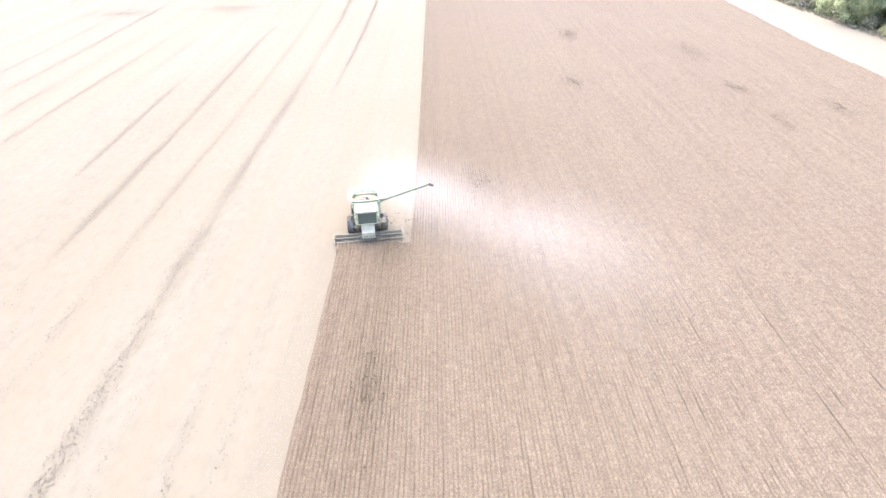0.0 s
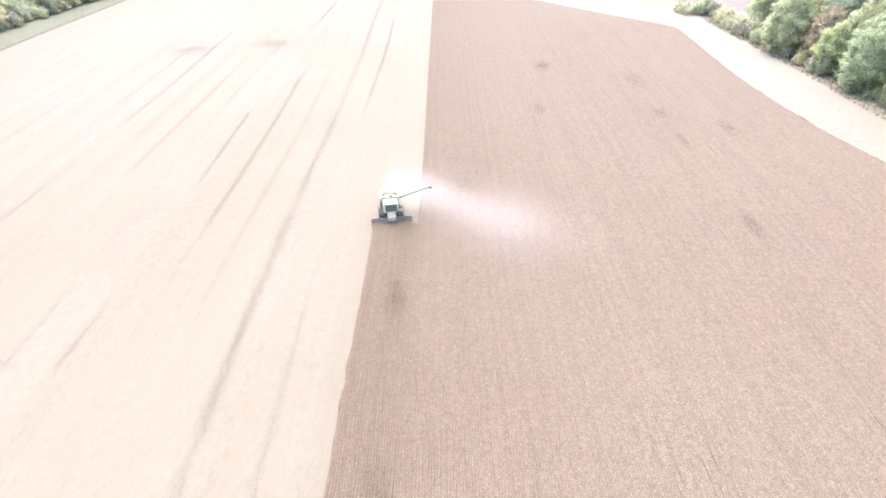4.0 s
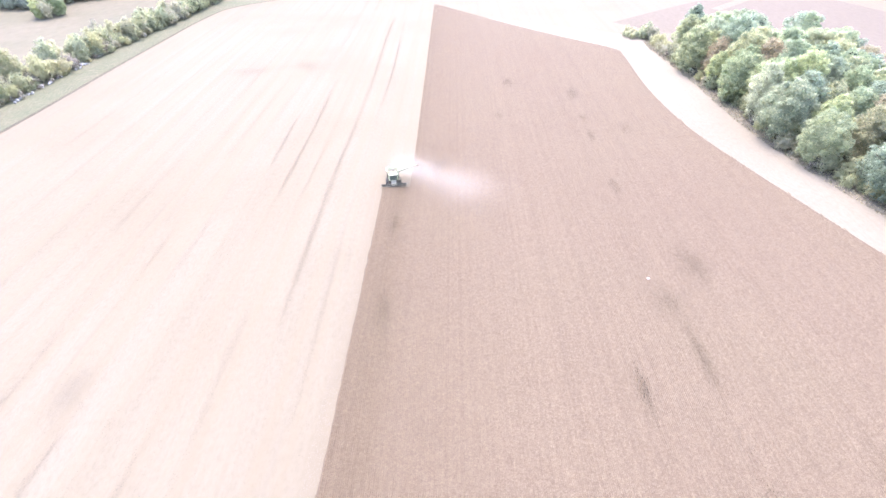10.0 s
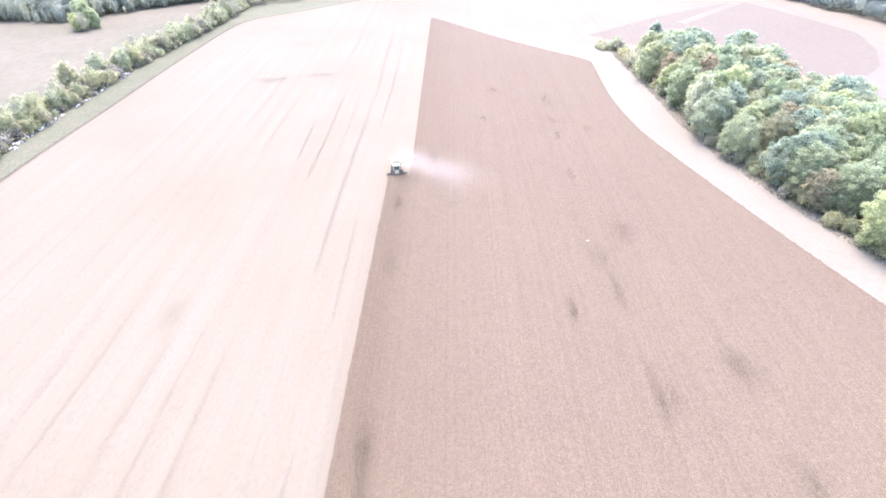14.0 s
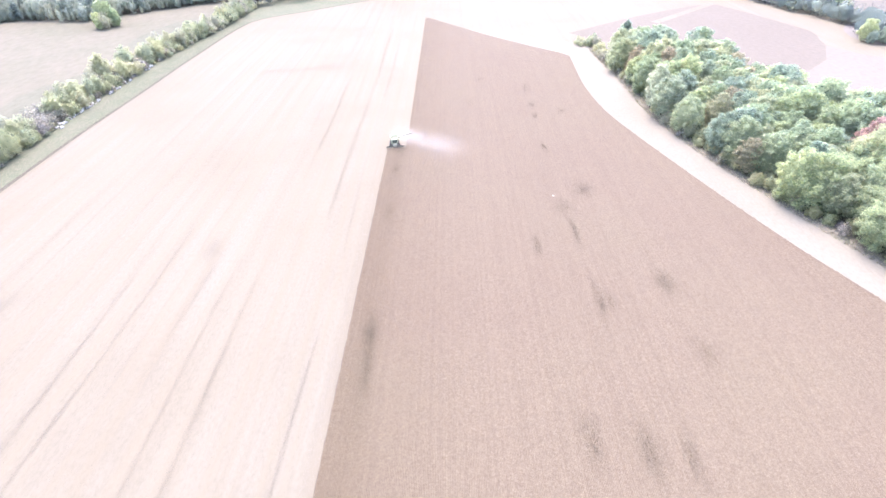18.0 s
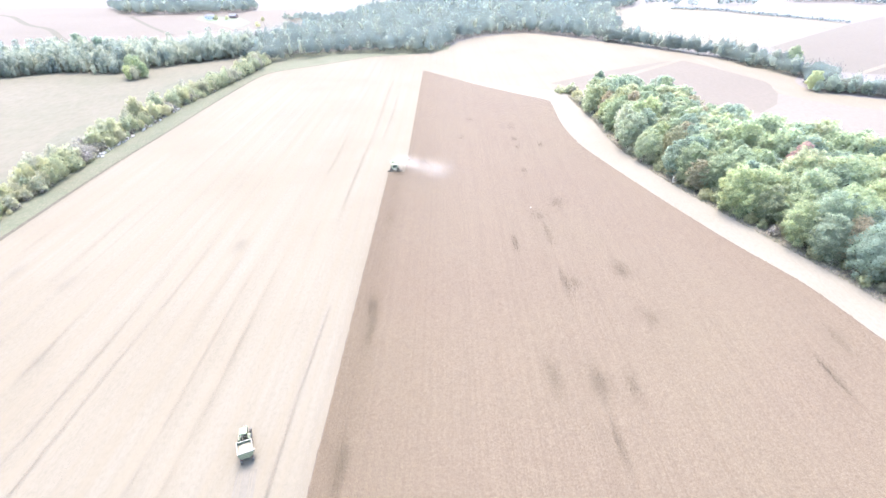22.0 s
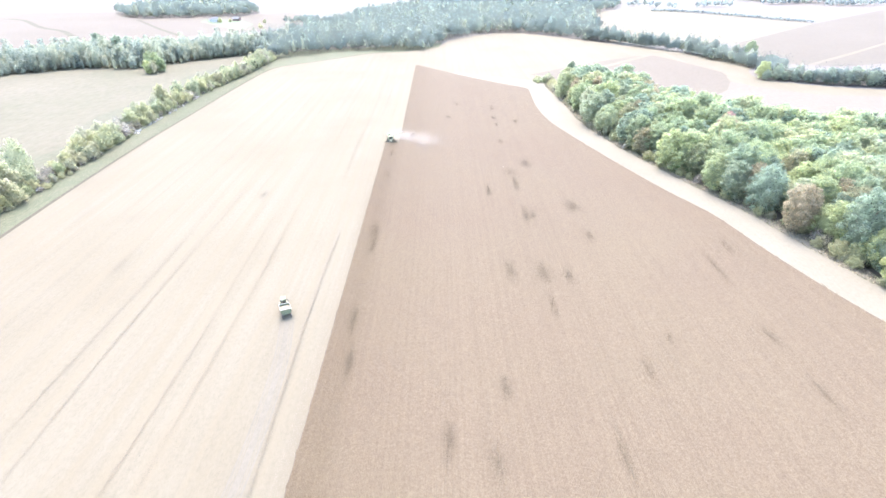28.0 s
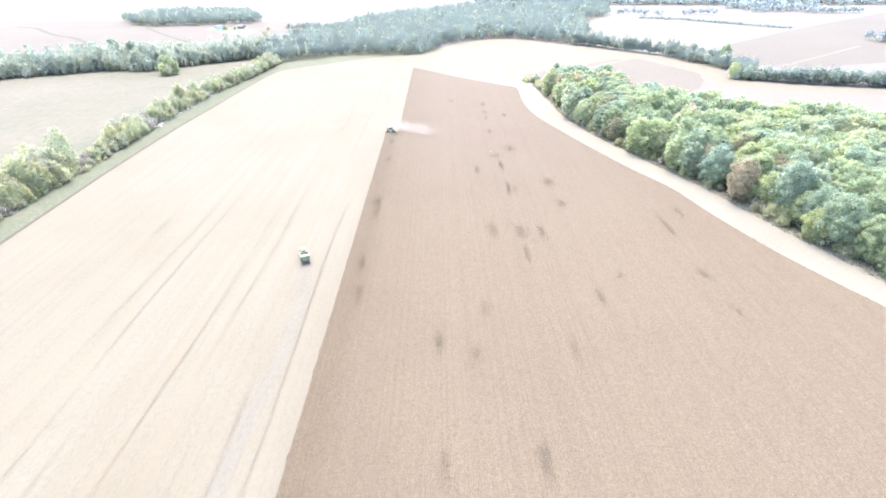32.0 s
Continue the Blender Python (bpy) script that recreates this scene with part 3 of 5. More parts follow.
# the wood beside the strip: its edge tree by tree, its inside as one canopy
WOOD_LINE = smooth_line([(141.9, -63.3), (136.8, -42.8), (130.8, -23.9), (122.7, 10.3), (111.6, 42.8), (101.3, 77.0), (94.0, 115.4), (92.8, 158.2), (90.6, 200.9), (91.5, 212.0)])
WOODS = WOOD_LINE + [(97.0, 203.0), (113.0, 189.0), (127.0, 171.0), (134.0, 146.0), (142.0, 120.0), (154.0, 106.0), (168.0, 85.0), (186.0, 76.0), (203.0, 69.0), (212.0, 55.0), (225.0, 20.0), (238.0, -17.1), (250.0, -63.3)]
SPECIAL = [((97.9, 161.0), TURN[0], 1.1, "tree with an orange-red top"), ((136.6, 66.8), RED[0], 1.5, "small dusky red tree"), ((127.0, -3.0), TURN[1], 1.15, "brown-leaved tree at the wood's edge"),
           ((126.0, 20.7), TURN[0], 1.05, "russet-brown tree"), ((133.5, -34.5), GOLD[0], 1.2, "golden yellow small tree at the wood's edge"), ((107.5, 99.9), TURN[0], 1.1, "russet-topped tree"),
           ((104.5, 69.0), TURN[1], 0.85, "russet tree"), ((129.2, 128.6), TURN[0], 1.1, "wide russet tree"), ((131.0, 143.0), TURN[1], 1.15, "yellow-brown tree"), ((94.5, 125.0), PALE[0], 1.15, "tall pale grey-green tree")]
inner = []
for p in fill(WOODS, 6.7):
    if any(math.hypot(p[0] - q[0], p[1] - q[1]) < 5.6 for q, _, _, _ in SPECIAL):
        continue
    if gap(p, WOOD_LINE) < 1.6 or (p[1] > 183 and p[0] < 97):
        continue
    if gap(p, WOOD_LINE) > 27:
        inner.append(p)
        continue
    turning = rt.random() < 0.05
    plant(rt.choice(TURN if turning else WOOD), "tree", *p, rt.uniform(0.95, 1.32), rt.uniform(0, 6.28),
          "broadleaf tree turning russet in the dense wood" if turning else "green broadleaf tree in the dense wood", "tree", "trees of the wood", rt.uniform(0.76, 1.0) + (0.08 if p[1] > 120 else 0.0))
for q, k, size, label in SPECIAL:
    plant(k, "tree", *q, size, rt.uniform(0, 6.28), label + " among green ones", "tree", "trees of the wood")
canopy("wood_canopy", inner, CLOSE, M_LEAF_CELL, "closed green canopy of the wood's inside", 1.0, 1.45, 0.9)
for x, y in WOOD_LINE:
    for k in range(4):
        if rt.random() < 0.95:
            plant(rt.choice(SHRUB + HEDGE[3:] + BRUSH[:1]), "shrub", x - rt.uniform(-3.2, 1.2), y + rt.uniform(-3, 3), rt.uniform(0.35, 0.95), rt.uniform(0, 6.28), "low scrubby bush along the wood's edge", "shrub", "bushes along the wood")
for x, y in [(82.1, 217.2), (84.6, 222.3), (86.4, 213.8), (88.9, 218.9), (83.8, 212.0), (85.5, 217.2), (88.1, 212.0), (82.9, 214.6), (89.8, 213.8)]:
    plant(rt.choice(SHRUB), "shrub", x, y, rt.uniform(0.35, 0.75), rt.uniform(0, 6.28), "bush at the wood's far corner", "shrub", "bushes along the wood")

# the hedgerow along the verge
HEDGE_LINE = smooth_line([(-141.1, -102.6), (-140.2, -25.6), (-141.1, 25.6), (-141.1, 68.4), (-143.6, 119.7), (-142.8, 175.3), (-140.5, 210.0), (-135.5, 250.0), (-132.0, 290.0), (-131.0, 318.0)], 4.0)
scrub = []
for x, y in HEDGE_LINE:
    thick = noise.noise(Vector((y * 0.031, 3.7, 0)))  # taller and lower stretches along the row
    for dx in (7.2, 5.0, 2.6, 0.2):
        if y < -45 or y > 205:
            scrub.append((x + dx + rt.uniform(-1.4, 1.4), y + rt.uniform(-2.2, 2.2)))
        elif rt.random() < 0.9:
            grey = noise.noise(Vector((y * 0.05, 9.1, dx * 0.1))) > 0.12
            plant(rt.choice(BRUSH if grey else HEDGE), "hedgerow_tree", x + dx + rt.uniform(-1.4, 1.4), y + rt.uniform(-2.2, 2.2), (0.86 + 0.4 * thick + 0.03 * (7 - dx)) * rt.uniform(0.7, 1.15), rt.uniform(0, 6.28),
                  "leafless greyish brush in the overgrown hedgerow" if grey else "scrubby yellow-green tree in the overgrown hedgerow", "shrub" if grey else "tree", "hedgerow trees")
    for k in range(2):
        plant(rt.choice(SHRUB + BRUSH), "shrub", x + 8.6 + rt.uniform(-2.4, 1.6), y + rt.uniform(-2, 2), rt.uniform(0.2, 0.5), rt.uniform(0, 6.28), "low brush at the hedgerow's foot", "shrub", "hedgerow brush")
canopy("hedgerow_scrub", scrub, HEDGE + BRUSH, M_SCRUB_CELL, "scrubby trees of the hedgerow's far stretches", 0.7, 1.2)
plant(GOLD[0], "tree", 236, 217, 1.3, 0.5, "bright yellow-green round tree at the hedge's end", "tree")
for k in range(20):
    plant(rt.choice(FARTREE), "hedgerow_tree", 238 + 4.8 * k + rt.uniform(-2, 2), 213 - 2.2 * k + rt.uniform(-2.5, 2.5) + 0.045 * max(0, k - 6) ** 2, rt.uniform(0.5, 0.85), rt.uniform(0, 6.28),
          "pale green round tree in the far hedge", "tree", "far hedge trees")
for k in range(12):
    plant(HEDGE[2 if k % 3 else 0], "hedgerow_tree", rt.uniform(-150, -139), rt.uniform(2, 58), rt.uniform(1.25, 1.6), rt.uniform(0, 6.28),
          "taller pale green tree in the broad part of the hedgerow", "tree", "hedgerow trees")

# the tree line behind the meadow
TREELINE = [(-478.8, 183.8), (-401.8, 224.0), (-330.0, 256.5), (-297.5, 273.6), (-265.1, 290.7), (-224.0, 285.6), (-202.6, 306.1), (-159.9, 342.0), (-140.2, 354.0), (-149.6, 393.3), (-205.2, 376.2), (-273.6, 352.3), (-342.0, 318.1), (-478.8, 256.5)]
canopy("tree_line", list(fill(TREELINE, 5.9)), BACK, M_TREE_LINE_HAZED, "line of tall green trees behind the meadow", 0.75, 1.5, 0.8)
brush = [(x + rt.uniform(-2, 2), y - rt.uniform(-1, 4)) for x, y in smooth_line(TREELINE[:9], 3.5)]
canopy("tree_line_brush", brush, BACK, M_TREE_LINE_HAZED, "low green brush along the tree line's foot", 0.35, 0.6)
for k, x, y, size in ((WOOD[0], -200.5, 273.0, 0.95), (WOOD[3], -195.5, 270.5, 0.8), (WOOD[2], -207.0, 277.5, 0.9), (GOLD[0], -203.0, 265.5, 1.05), (HEDGE[2], -198.0, 263.0, 1.0), (GOLD[0], -200.8, 262.0, 0.75)):
    plant(k, "tree", x, y, size, rt.uniform(0, 6.28), "yellow-green tree standing out into the meadow", "tree")


for k, x, y, size, label in ((WOOD[0], -284, 345, 1.35, "tall round tree rising over the tree line"), (WOOD[2], -262, 336, 1.2, "tall round tree rising over the tree line"), (WOOD[3], 262, 283, 1.15, "tall tree standing over the far hedge")):
    plant(k, "tree", x, y, size, rt.uniform(0, 6.28), label, "tree")


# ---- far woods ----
def far_wood(name, poly, step, label, height=15.0, seed=1, leaves=170, size=1.5, crown=4.6, m=M_FAR_HAZED):
    rng = np.random.default_rng(seed)
    vs, fs, n = [], [], 0
    ico = bmesh.new()
    bmesh.ops.create_icosphere(ico, subdivisions=1, radius=1)
    iv = np.array([v.co[:] for v in ico.verts])
    fi = np.array([[v.index for v in f.verts] for f in ico.faces])
    ico.free()
    for x, y in fill(poly, step):
        h = height * rng.uniform(0.55, 1.35)
        r = crown * rng.uniform(0.65, 1.35)
        c = np.array([x, y, h * 0.47])
        vs.append(iv * np.array([r, r, h * 0.46]) * (0.66 + 0.16 * rng.standard_normal((len(iv), 1))) + c)
        fs.append(fi + n)
        n += len(iv)
        d = rng.standard_normal((leaves, 3))
        d /= np.linalg.norm(d, axis=1, keepdims=True)
        q = c + d * np.array([r, r, h * 0.48]) * (0.5 + 0.75 * rng.random((leaves, 1)))
        t = rng.standard_normal((2, leaves, 3)) * size * 0.35
        vs.append(np.stack([q, q + t[0], q + t[1]], 1).reshape(-1, 3))
        fs.append(np.arange(leaves * 3).reshape(-1, 3) + n)
        n += leaves * 3
    return tagged(new(name, raw_mesh(name, np.concatenate(vs), np.concatenate(fs), m)), label, "woodland", kind="stuff")


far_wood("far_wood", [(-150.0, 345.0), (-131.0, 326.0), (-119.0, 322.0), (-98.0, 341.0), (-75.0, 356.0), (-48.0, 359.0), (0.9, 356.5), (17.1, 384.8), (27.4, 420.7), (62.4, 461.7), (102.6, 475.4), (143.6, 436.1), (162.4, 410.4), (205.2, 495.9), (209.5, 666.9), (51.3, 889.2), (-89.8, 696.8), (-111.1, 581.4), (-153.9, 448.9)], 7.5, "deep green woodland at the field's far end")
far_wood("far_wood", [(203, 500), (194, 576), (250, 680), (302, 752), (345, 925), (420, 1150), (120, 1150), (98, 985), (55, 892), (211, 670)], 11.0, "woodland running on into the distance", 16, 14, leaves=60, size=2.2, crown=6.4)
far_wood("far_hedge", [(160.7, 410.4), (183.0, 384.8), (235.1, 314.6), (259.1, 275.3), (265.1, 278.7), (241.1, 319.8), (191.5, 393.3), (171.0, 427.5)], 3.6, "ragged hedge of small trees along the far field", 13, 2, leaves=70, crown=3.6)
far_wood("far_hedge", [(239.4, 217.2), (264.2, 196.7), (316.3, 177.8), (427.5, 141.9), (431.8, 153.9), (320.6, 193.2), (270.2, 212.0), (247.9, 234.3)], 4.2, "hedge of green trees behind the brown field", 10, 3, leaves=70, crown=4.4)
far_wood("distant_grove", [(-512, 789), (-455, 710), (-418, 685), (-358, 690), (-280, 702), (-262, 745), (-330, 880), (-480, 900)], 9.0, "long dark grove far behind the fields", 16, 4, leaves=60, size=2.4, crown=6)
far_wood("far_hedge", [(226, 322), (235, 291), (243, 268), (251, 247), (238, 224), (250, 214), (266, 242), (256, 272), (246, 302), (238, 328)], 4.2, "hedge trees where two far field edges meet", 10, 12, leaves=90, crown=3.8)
far_wood("distant_hedge", [(330, 690), (381, 666), (417, 602), (463, 522), (468, 526), (424, 612), (388, 674), (332, 700)], 3.2, "thin far hedge between two fields", 3.2, 5, leaves=24, crown=2.0, m=M_DISTANT_HAZED)
far_wood("distant_grove", [(470, 395), (520, 380), (560, 400), (520, 430), (480, 418)], 8.0, "small far clump of trees in a brown field", 10, 6, leaves=40, crown=5, m=M_DISTANT_HAZED)
far_wood("distant_grove", [(540, 860), (640, 770), (680, 790), (590, 900)], 10.0, "small far grove at a field's end", 14, 7, leaves=30, size=3, crown=6, m=M_DISTANT_HAZED)
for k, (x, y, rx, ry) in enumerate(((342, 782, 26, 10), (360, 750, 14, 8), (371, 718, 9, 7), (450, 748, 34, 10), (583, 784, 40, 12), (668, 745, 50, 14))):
    far_wood("distant_grove", [(x + rx * math.cos(a * 0.7854), y + ry * math.sin(a * 0.7854)) for a in range(8)], 7.5, "small far clump of trees by a hedge", 11, 20 + k, leaves=36, crown=4.6, m=M_DISTANT_HAZED)
far_wood("distant_grove", [(120, 1080), (420, 980), (760, 900), (1100, 880), (1150, 980), (760, 1030), (420, 1120), (140, 1180)], 13.0, "hazy belt of woods on the horizon", 16, 9, leaves=24, size=4, crown=9, m=M_DISTANT_HAZED)
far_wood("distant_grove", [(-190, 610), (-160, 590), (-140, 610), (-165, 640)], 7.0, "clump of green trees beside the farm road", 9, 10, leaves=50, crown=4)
far_wood("distant_grove", [(-60, 1500), (500, 1450), (1400, 1300), (1500, 1400), (600, 1560), (-60, 1600)], 18.0, "faint woods on the horizon", 20, 11, leaves=20, size=5, crown=12, m=M_DISTANT_HAZED)


# ---- weeds in the crop, litter on the stubble ----
M_WEED = leaf_mat("dry_weeds", [(0.048, 0.041, 0.0275), (0.057, 0.048, 0.0325), (0.05, 0.044, 0.0285)], 0.2, 0.0, 0.0, 0.6)
M_LITTER = leaf_mat("chaff_litter", [(0.083, 0.074, 0.056), (0.09, 0.081, 0.063), (0.077, 0.068, 0.052)], 0.0, 0.0, 0.0, 0.35)


def leafy(spread, count, size, seed, lift, up=0.4):
    """Loose leaf blades over a round tapering patch, as arrays."""
    rng = np.random.default_rng(seed)
    d = rng.standard_normal((count, 2)) * np.array(spread) * 0.42
    c = np.stack([d[:, 0], d[:, 1], lift[0] + (lift[1] - lift[0]) * rng.random(count)], 1)
    t = rng.standard_normal((count, 3)) * np.array([1, 1, up])
    t /= np.linalg.norm(t, axis=1, keepdims=True)
    b = np.cross(t, rng.standard_normal((count, 3)) * up + (0, 0, 1 - up))
    b /= np.linalg.norm(b, axis=1, keepdims=True)
    s = size * (0.5 + rng.random((count, 1)))
    v = np.stack([c - t * s, c - b * s * 0.5, c + t * s, c + b * s * 0.5], 1).reshape(-1, 3)
    return v, np.arange(count * 4).reshape(-1, 4)


PATCHES = [(-2.9, 88.1), (-3.0, 47.9), (-3.2, 73.5), (-2.9, 0.9), (-2.4, -8.6), (-3.0, -44.5), (-1.7, -59.9), (53.0, 59.4), (46.2, 37.2), (35.5, 31.2), (46.2, 10.3), (62.4, 16.7), (45.3, 49.6), (47.0, 147.9), (46.6, 128.2), (46.4, 116.3), (45.7, 88.1), (27.4, 159.0), (22.2, 130.8), (57.0, 120.6), (5.6, 99.2), (36.8, -23.9), (45.7, -25.2), (51.9, -26.5), (93.2, -23.6), (101.7, -12.8), (63.3, -4.7), (20.1, -113.7), (37.3, -112.9), (27.4, -85.5), (19.2, -80.4), (30.8, -68.0), (49.3, -84.3), (92.3, -70.6), (60.7, -63.0), (91.8, -53.0), (68.9, -53.6), (45.3, -40.2), (48.7, 10.3)]
SIZES = [(2.6, 7), (2, 6), (1.6, 6), (2.4, 7), (1.6, 8), (1.6, 8), (1.6, 7), (3.6, 7), (1.6, 9), (1.4, 7), (1.8, 10), (3.4, 6), (3.6, 5), (2.2, 7),
         (2.4, 4), (1.6, 5), (1.6, 6), (2.4, 5), (2, 4), (2.2, 5), (2.4, 5), (2.2, 8), (3, 8), (1.6, 6), (1.5, 10), (1.5, 7), (2.2, 5), (1.5, 6), (2.2, 6),
         (2, 5), (1.8, 6), (1.6, 5), (1.2, 7), (1.2, 6), (1.6, 5), (2, 5), (1.5, 3), (1.4, 7), (1.2, 4)]
for i, ((x, y), sz) in enumerate(zip(PATCHES, SIZES)):
    v, f = leafy(sz, int((85 if y < 40 else 58) * sz[0] * sz[1]), 0.07, 100 + i, (0.2, 0.33))
    o = new("weed_patch", raw_mesh("weed_patch", v, f, M_WEED))
    o.location = (x, y, 0)
    tagged(o, "patch of dark brown-green weeds in the ripe crop", "weeds", "weed patches", "stuff")

for i, ((x, y), sz) in enumerate(zip([(-46.2, 30.6), (-85.0, 11.0), (-72.5, -18.0), (-103.6, 18.4), (-46, 180.5), (-66.4, 174.6)], [(2.8, 7), (2.6, 6), (3, 4), (2.5, 5), (9, 6), (12, 5)])):
    v, f = leafy(sz, int(42 * sz[0] * sz[1]), 0.08, 200 + i, (0.01, 0.1), 0.1)
    o = new("litter_patch", raw_mesh("litter_patch", v, f, M_LITTER))
    o.location = (x, y, 0)
    tagged(o, "flattened patch of dull plant litter on the stubble", "plant litter", "litter patches", "stuff")


def windrows():
    """Broken lines of chaff and stalks that the combine left, one for each pass."""
    rng = np.random.default_rng(9)
    pts = []
    for i in range(19):
        for off, share in ((0.0, 1.0), (2.4, 0.14)):
            x0 = -13.6 - 5.95 * i + off
            strong = share * (rng.uniform(0.4, 0.85) if i not in (1, 3) else 0.95)
            ys = np.arange(-165, 345, 0.0105)
            wave = np.interp(ys, np.arange(-170, 360, 26.0), rng.random(21)) + 0.5 * np.interp(ys, np.arange(-170, 360, 4.0), rng.random(133))
            keep = rng.random(len(ys)) < np.clip((wave - 0.5) * 0.95, 0.004, 0.6) * strong
            y = ys[keep]
            x = x0 + 0.5 * np.sin(y * 0.045 + i) + rng.standard_normal(len(y)) * (0.26 + 0.28 * rng.random())
            ok = y < np.interp(x, [-118, -109, -90, -43, 0], [180, 285, 315, 342, 345])
            pts.append(np.stack([x[ok], y[ok], rng.uniform(0.01, 0.07, ok.sum())], 1))
    c = np.concatenate(pts)
    k = len(c)
    t = np.stack([rng.standard_normal(k) * 0.5, rng.standard_normal(k), rng.standard_normal(k) * 0.12], 1)
    t /= np.linalg.norm(t, axis=1, keepdims=True)
    b = np.cross(t, np.array([0, 0, 1.0]) + 0.12 * rng.standard_normal((k, 3)))
    s = rng.uniform(0.04, 0.11, (k, 1))
    v = np.stack([c - t * s, c - b * s * 0.5, c + t * s, c + b * s * 0.5], 1).reshape(-1, 3)
    return tagged(new("windrow", raw_mesh("windrow", v, np.arange(k * 4).reshape(-1, 4), M_LITTER)), "broken lines of greyish chaff left on stubble", "chaff", kind="stuff")


windrows()


def scatter(name, region, count, size, lift, m, seed, label, category, up=1.0):
    """Loose blades strewn over a region of the ground."""
    rng = np.random.default_rng(seed)
    xs, ys = [p[0] for p in region], [p[1] for p in region]
    pts = []
    while len(pts) < count:
        p = (rng.uniform(min(xs), max(xs)), rng.uniform(min(ys), max(ys)))
        if inside(p, region):
            pts.append(p)
    c = np.concatenate([np.array(pts), np.full((count, 1), lift)], 1)
    t = rng.standard_normal((count, 3)) * np.array([1, 1, up])
    t /= np.linalg.norm(t, axis=1, keepdims=True)
    b = np.cross(t, rng.standard_normal((count, 3)) * up + (0, 0, 1 - up))
    b /= np.linalg.norm(b, axis=1, keepdims=True)
    s = size * (0.4 + 1.2 * rng.random((count, 1)))
    v = np.stack([c - t * s * 0.5, c - b * s * 0.4, c + t * s, c + b * s * 0.4], 1).reshape(-1, 3)
    return tagged(new(name, raw_mesh(name, v, np.arange(count * 4).reshape(-1, 4), m)), label, category, kind="stuff")


M_TUFT = leaf_mat("grass_tufts", [(0.1, 0.112, 0.072), (0.112, 0.12, 0.08), (0.135, 0.13, 0.095), (0.105, 0.113, 0.078)], 0.3, 4.0, 0.0, 0.6)
scatter("verge_grass", [(-121.4, -25.6), (-121.4, 98.3), (-118.8, 183.0), (-114.6, 256.5), (-108.6, 285.6), (-139.4, 295.0), (-138.5, 175.3), (-135.1, 51.3), (-133.4, -25.6)], 30000, 0.11, 0.04, M_TUFT, 21, "uneven tufts of rough grass and dead stalks", "grass")
M_DEAD = leaf_mat("dead_grass", [(0.17, 0.155, 0.115), (0.2, 0.18, 0.13), (0.15, 0.15, 0.1)], 0.3, 3.0, 0.0)
M_STALK = leaf_mat("bean_stalks", [(0.108, 0.097, 0.079), (0.116, 0.106, 0.088), (0.096, 0.083, 0.066)], 0.1, 0.0, 0.0, 0.4)
scatter("crop_fringe", [(XL - 2.6, -150), (XL + 0.1, -150), (XL + 0.1, CUT), (XL - 1.6, CUT)], 24000, 0.055, 0.04, M_STALK, 22, "loose pale stalks along the cut edge", "plant litter", 0.12)
scatter("wood_fringe", [(p[0] - 4.0, p[1]) for p in WOOD_LINE] + [(p[0] + 1.0, p[1]) for p in WOOD_LINE[::-1]], 12000, 0.26, 0.22, M_DEAD, 23, "dead grass and brambles at the wood's foot", "grass")


# ---- machines ----
M_GREEN = plain("dusty_green_paint", (0.36, 0.375, 0.245), 0.6, wear=0.3)
M_TRACTOR = plain("faded_green_paint", (0.155, 0.165, 0.105), 0.6, wear=0.35)
M_YELLOW = plain("yellow_paint", (0.12, 0.098, 0.035), 0.5, wear=0.3)
M_TYRE = plain("dusty_tyre", (0.0975, 0.091, 0.0806), 0.9, wear=0.5)
M_STEEL = plain("worn_grey_steel", (0.15, 0.137, 0.104), 0.6, 0.1, wear=0.35)
M_DARK = plain("dark_steel", (0.075, 0.069, 0.052), 0.6, 0.1, wear=0.4)
M_GLASS = plain("cab_glass", (0.06, 0.066, 0.05), 0.3, 0, 0.25, 0.1)
M_PALE = plain("pale_sheet_metal", (0.32, 0.285, 0.2), 0.5, 0.1, wear=0.25)
M_GRAIN = plain("heaped_beans", (0.15, 0.134, 0.1), 0.9, wear=0.25, scale=8)
M_WHITE = plain("white_paint", (0.22, 0.215, 0.18), 0.5, wear=0.15)
M_LAMP = plain("lamp_glass", (0.2, 0.2, 0.19), 0.1, 0, 0.5, 0.1)


def box(bm, x0, x1, y0, y1, z0, z1, bev=0.03, taper=0.0):
    """A bevelled box; taper narrows its top."""
    r = bmesh.ops.create_cube(bm, size=1)["verts"]
    cx, cy, cz = (x0 + x1) / 2, (y0 + y1) / 2, (z0 + z1) / 2
    for v in r:
        k = 1 - taper if v.co.z > 0 else 1
        v.co = Vector((cx + v.co.x * (x1 - x0) * k, cy + v.co.y * (y1 - y0) * k, cz + v.co.z * (z1 - z0)))
    if bev:
        es = list({e for v in r for e in v.link_edges})
        bmesh.ops.bevel(bm, geom=es, offset=bev, segments=2, affect="EDGES", profile=0.7)
    return bm


def B(*a, **k):
    return box(bmesh.new(), *a, **k)


def rod(bm, p0, p1, r, seg=10, r2=None):
    p0, p1 = Vector(p0), Vector(p1)
    q = (p1 - p0).to_track_quat("Z", "Y")
    bmesh.ops.create_cone(bm, cap_ends=True, segments=seg, radius1=r, radius2=r if r2 is None else r2, depth=(p1 - p0).length,
                          matrix=Matrix.Translation((p0 + p1) / 2) @ q.to_matrix().to_4x4())
    return bm


def R(*a, **k):
    return rod(bmesh.new(), *a, **k)


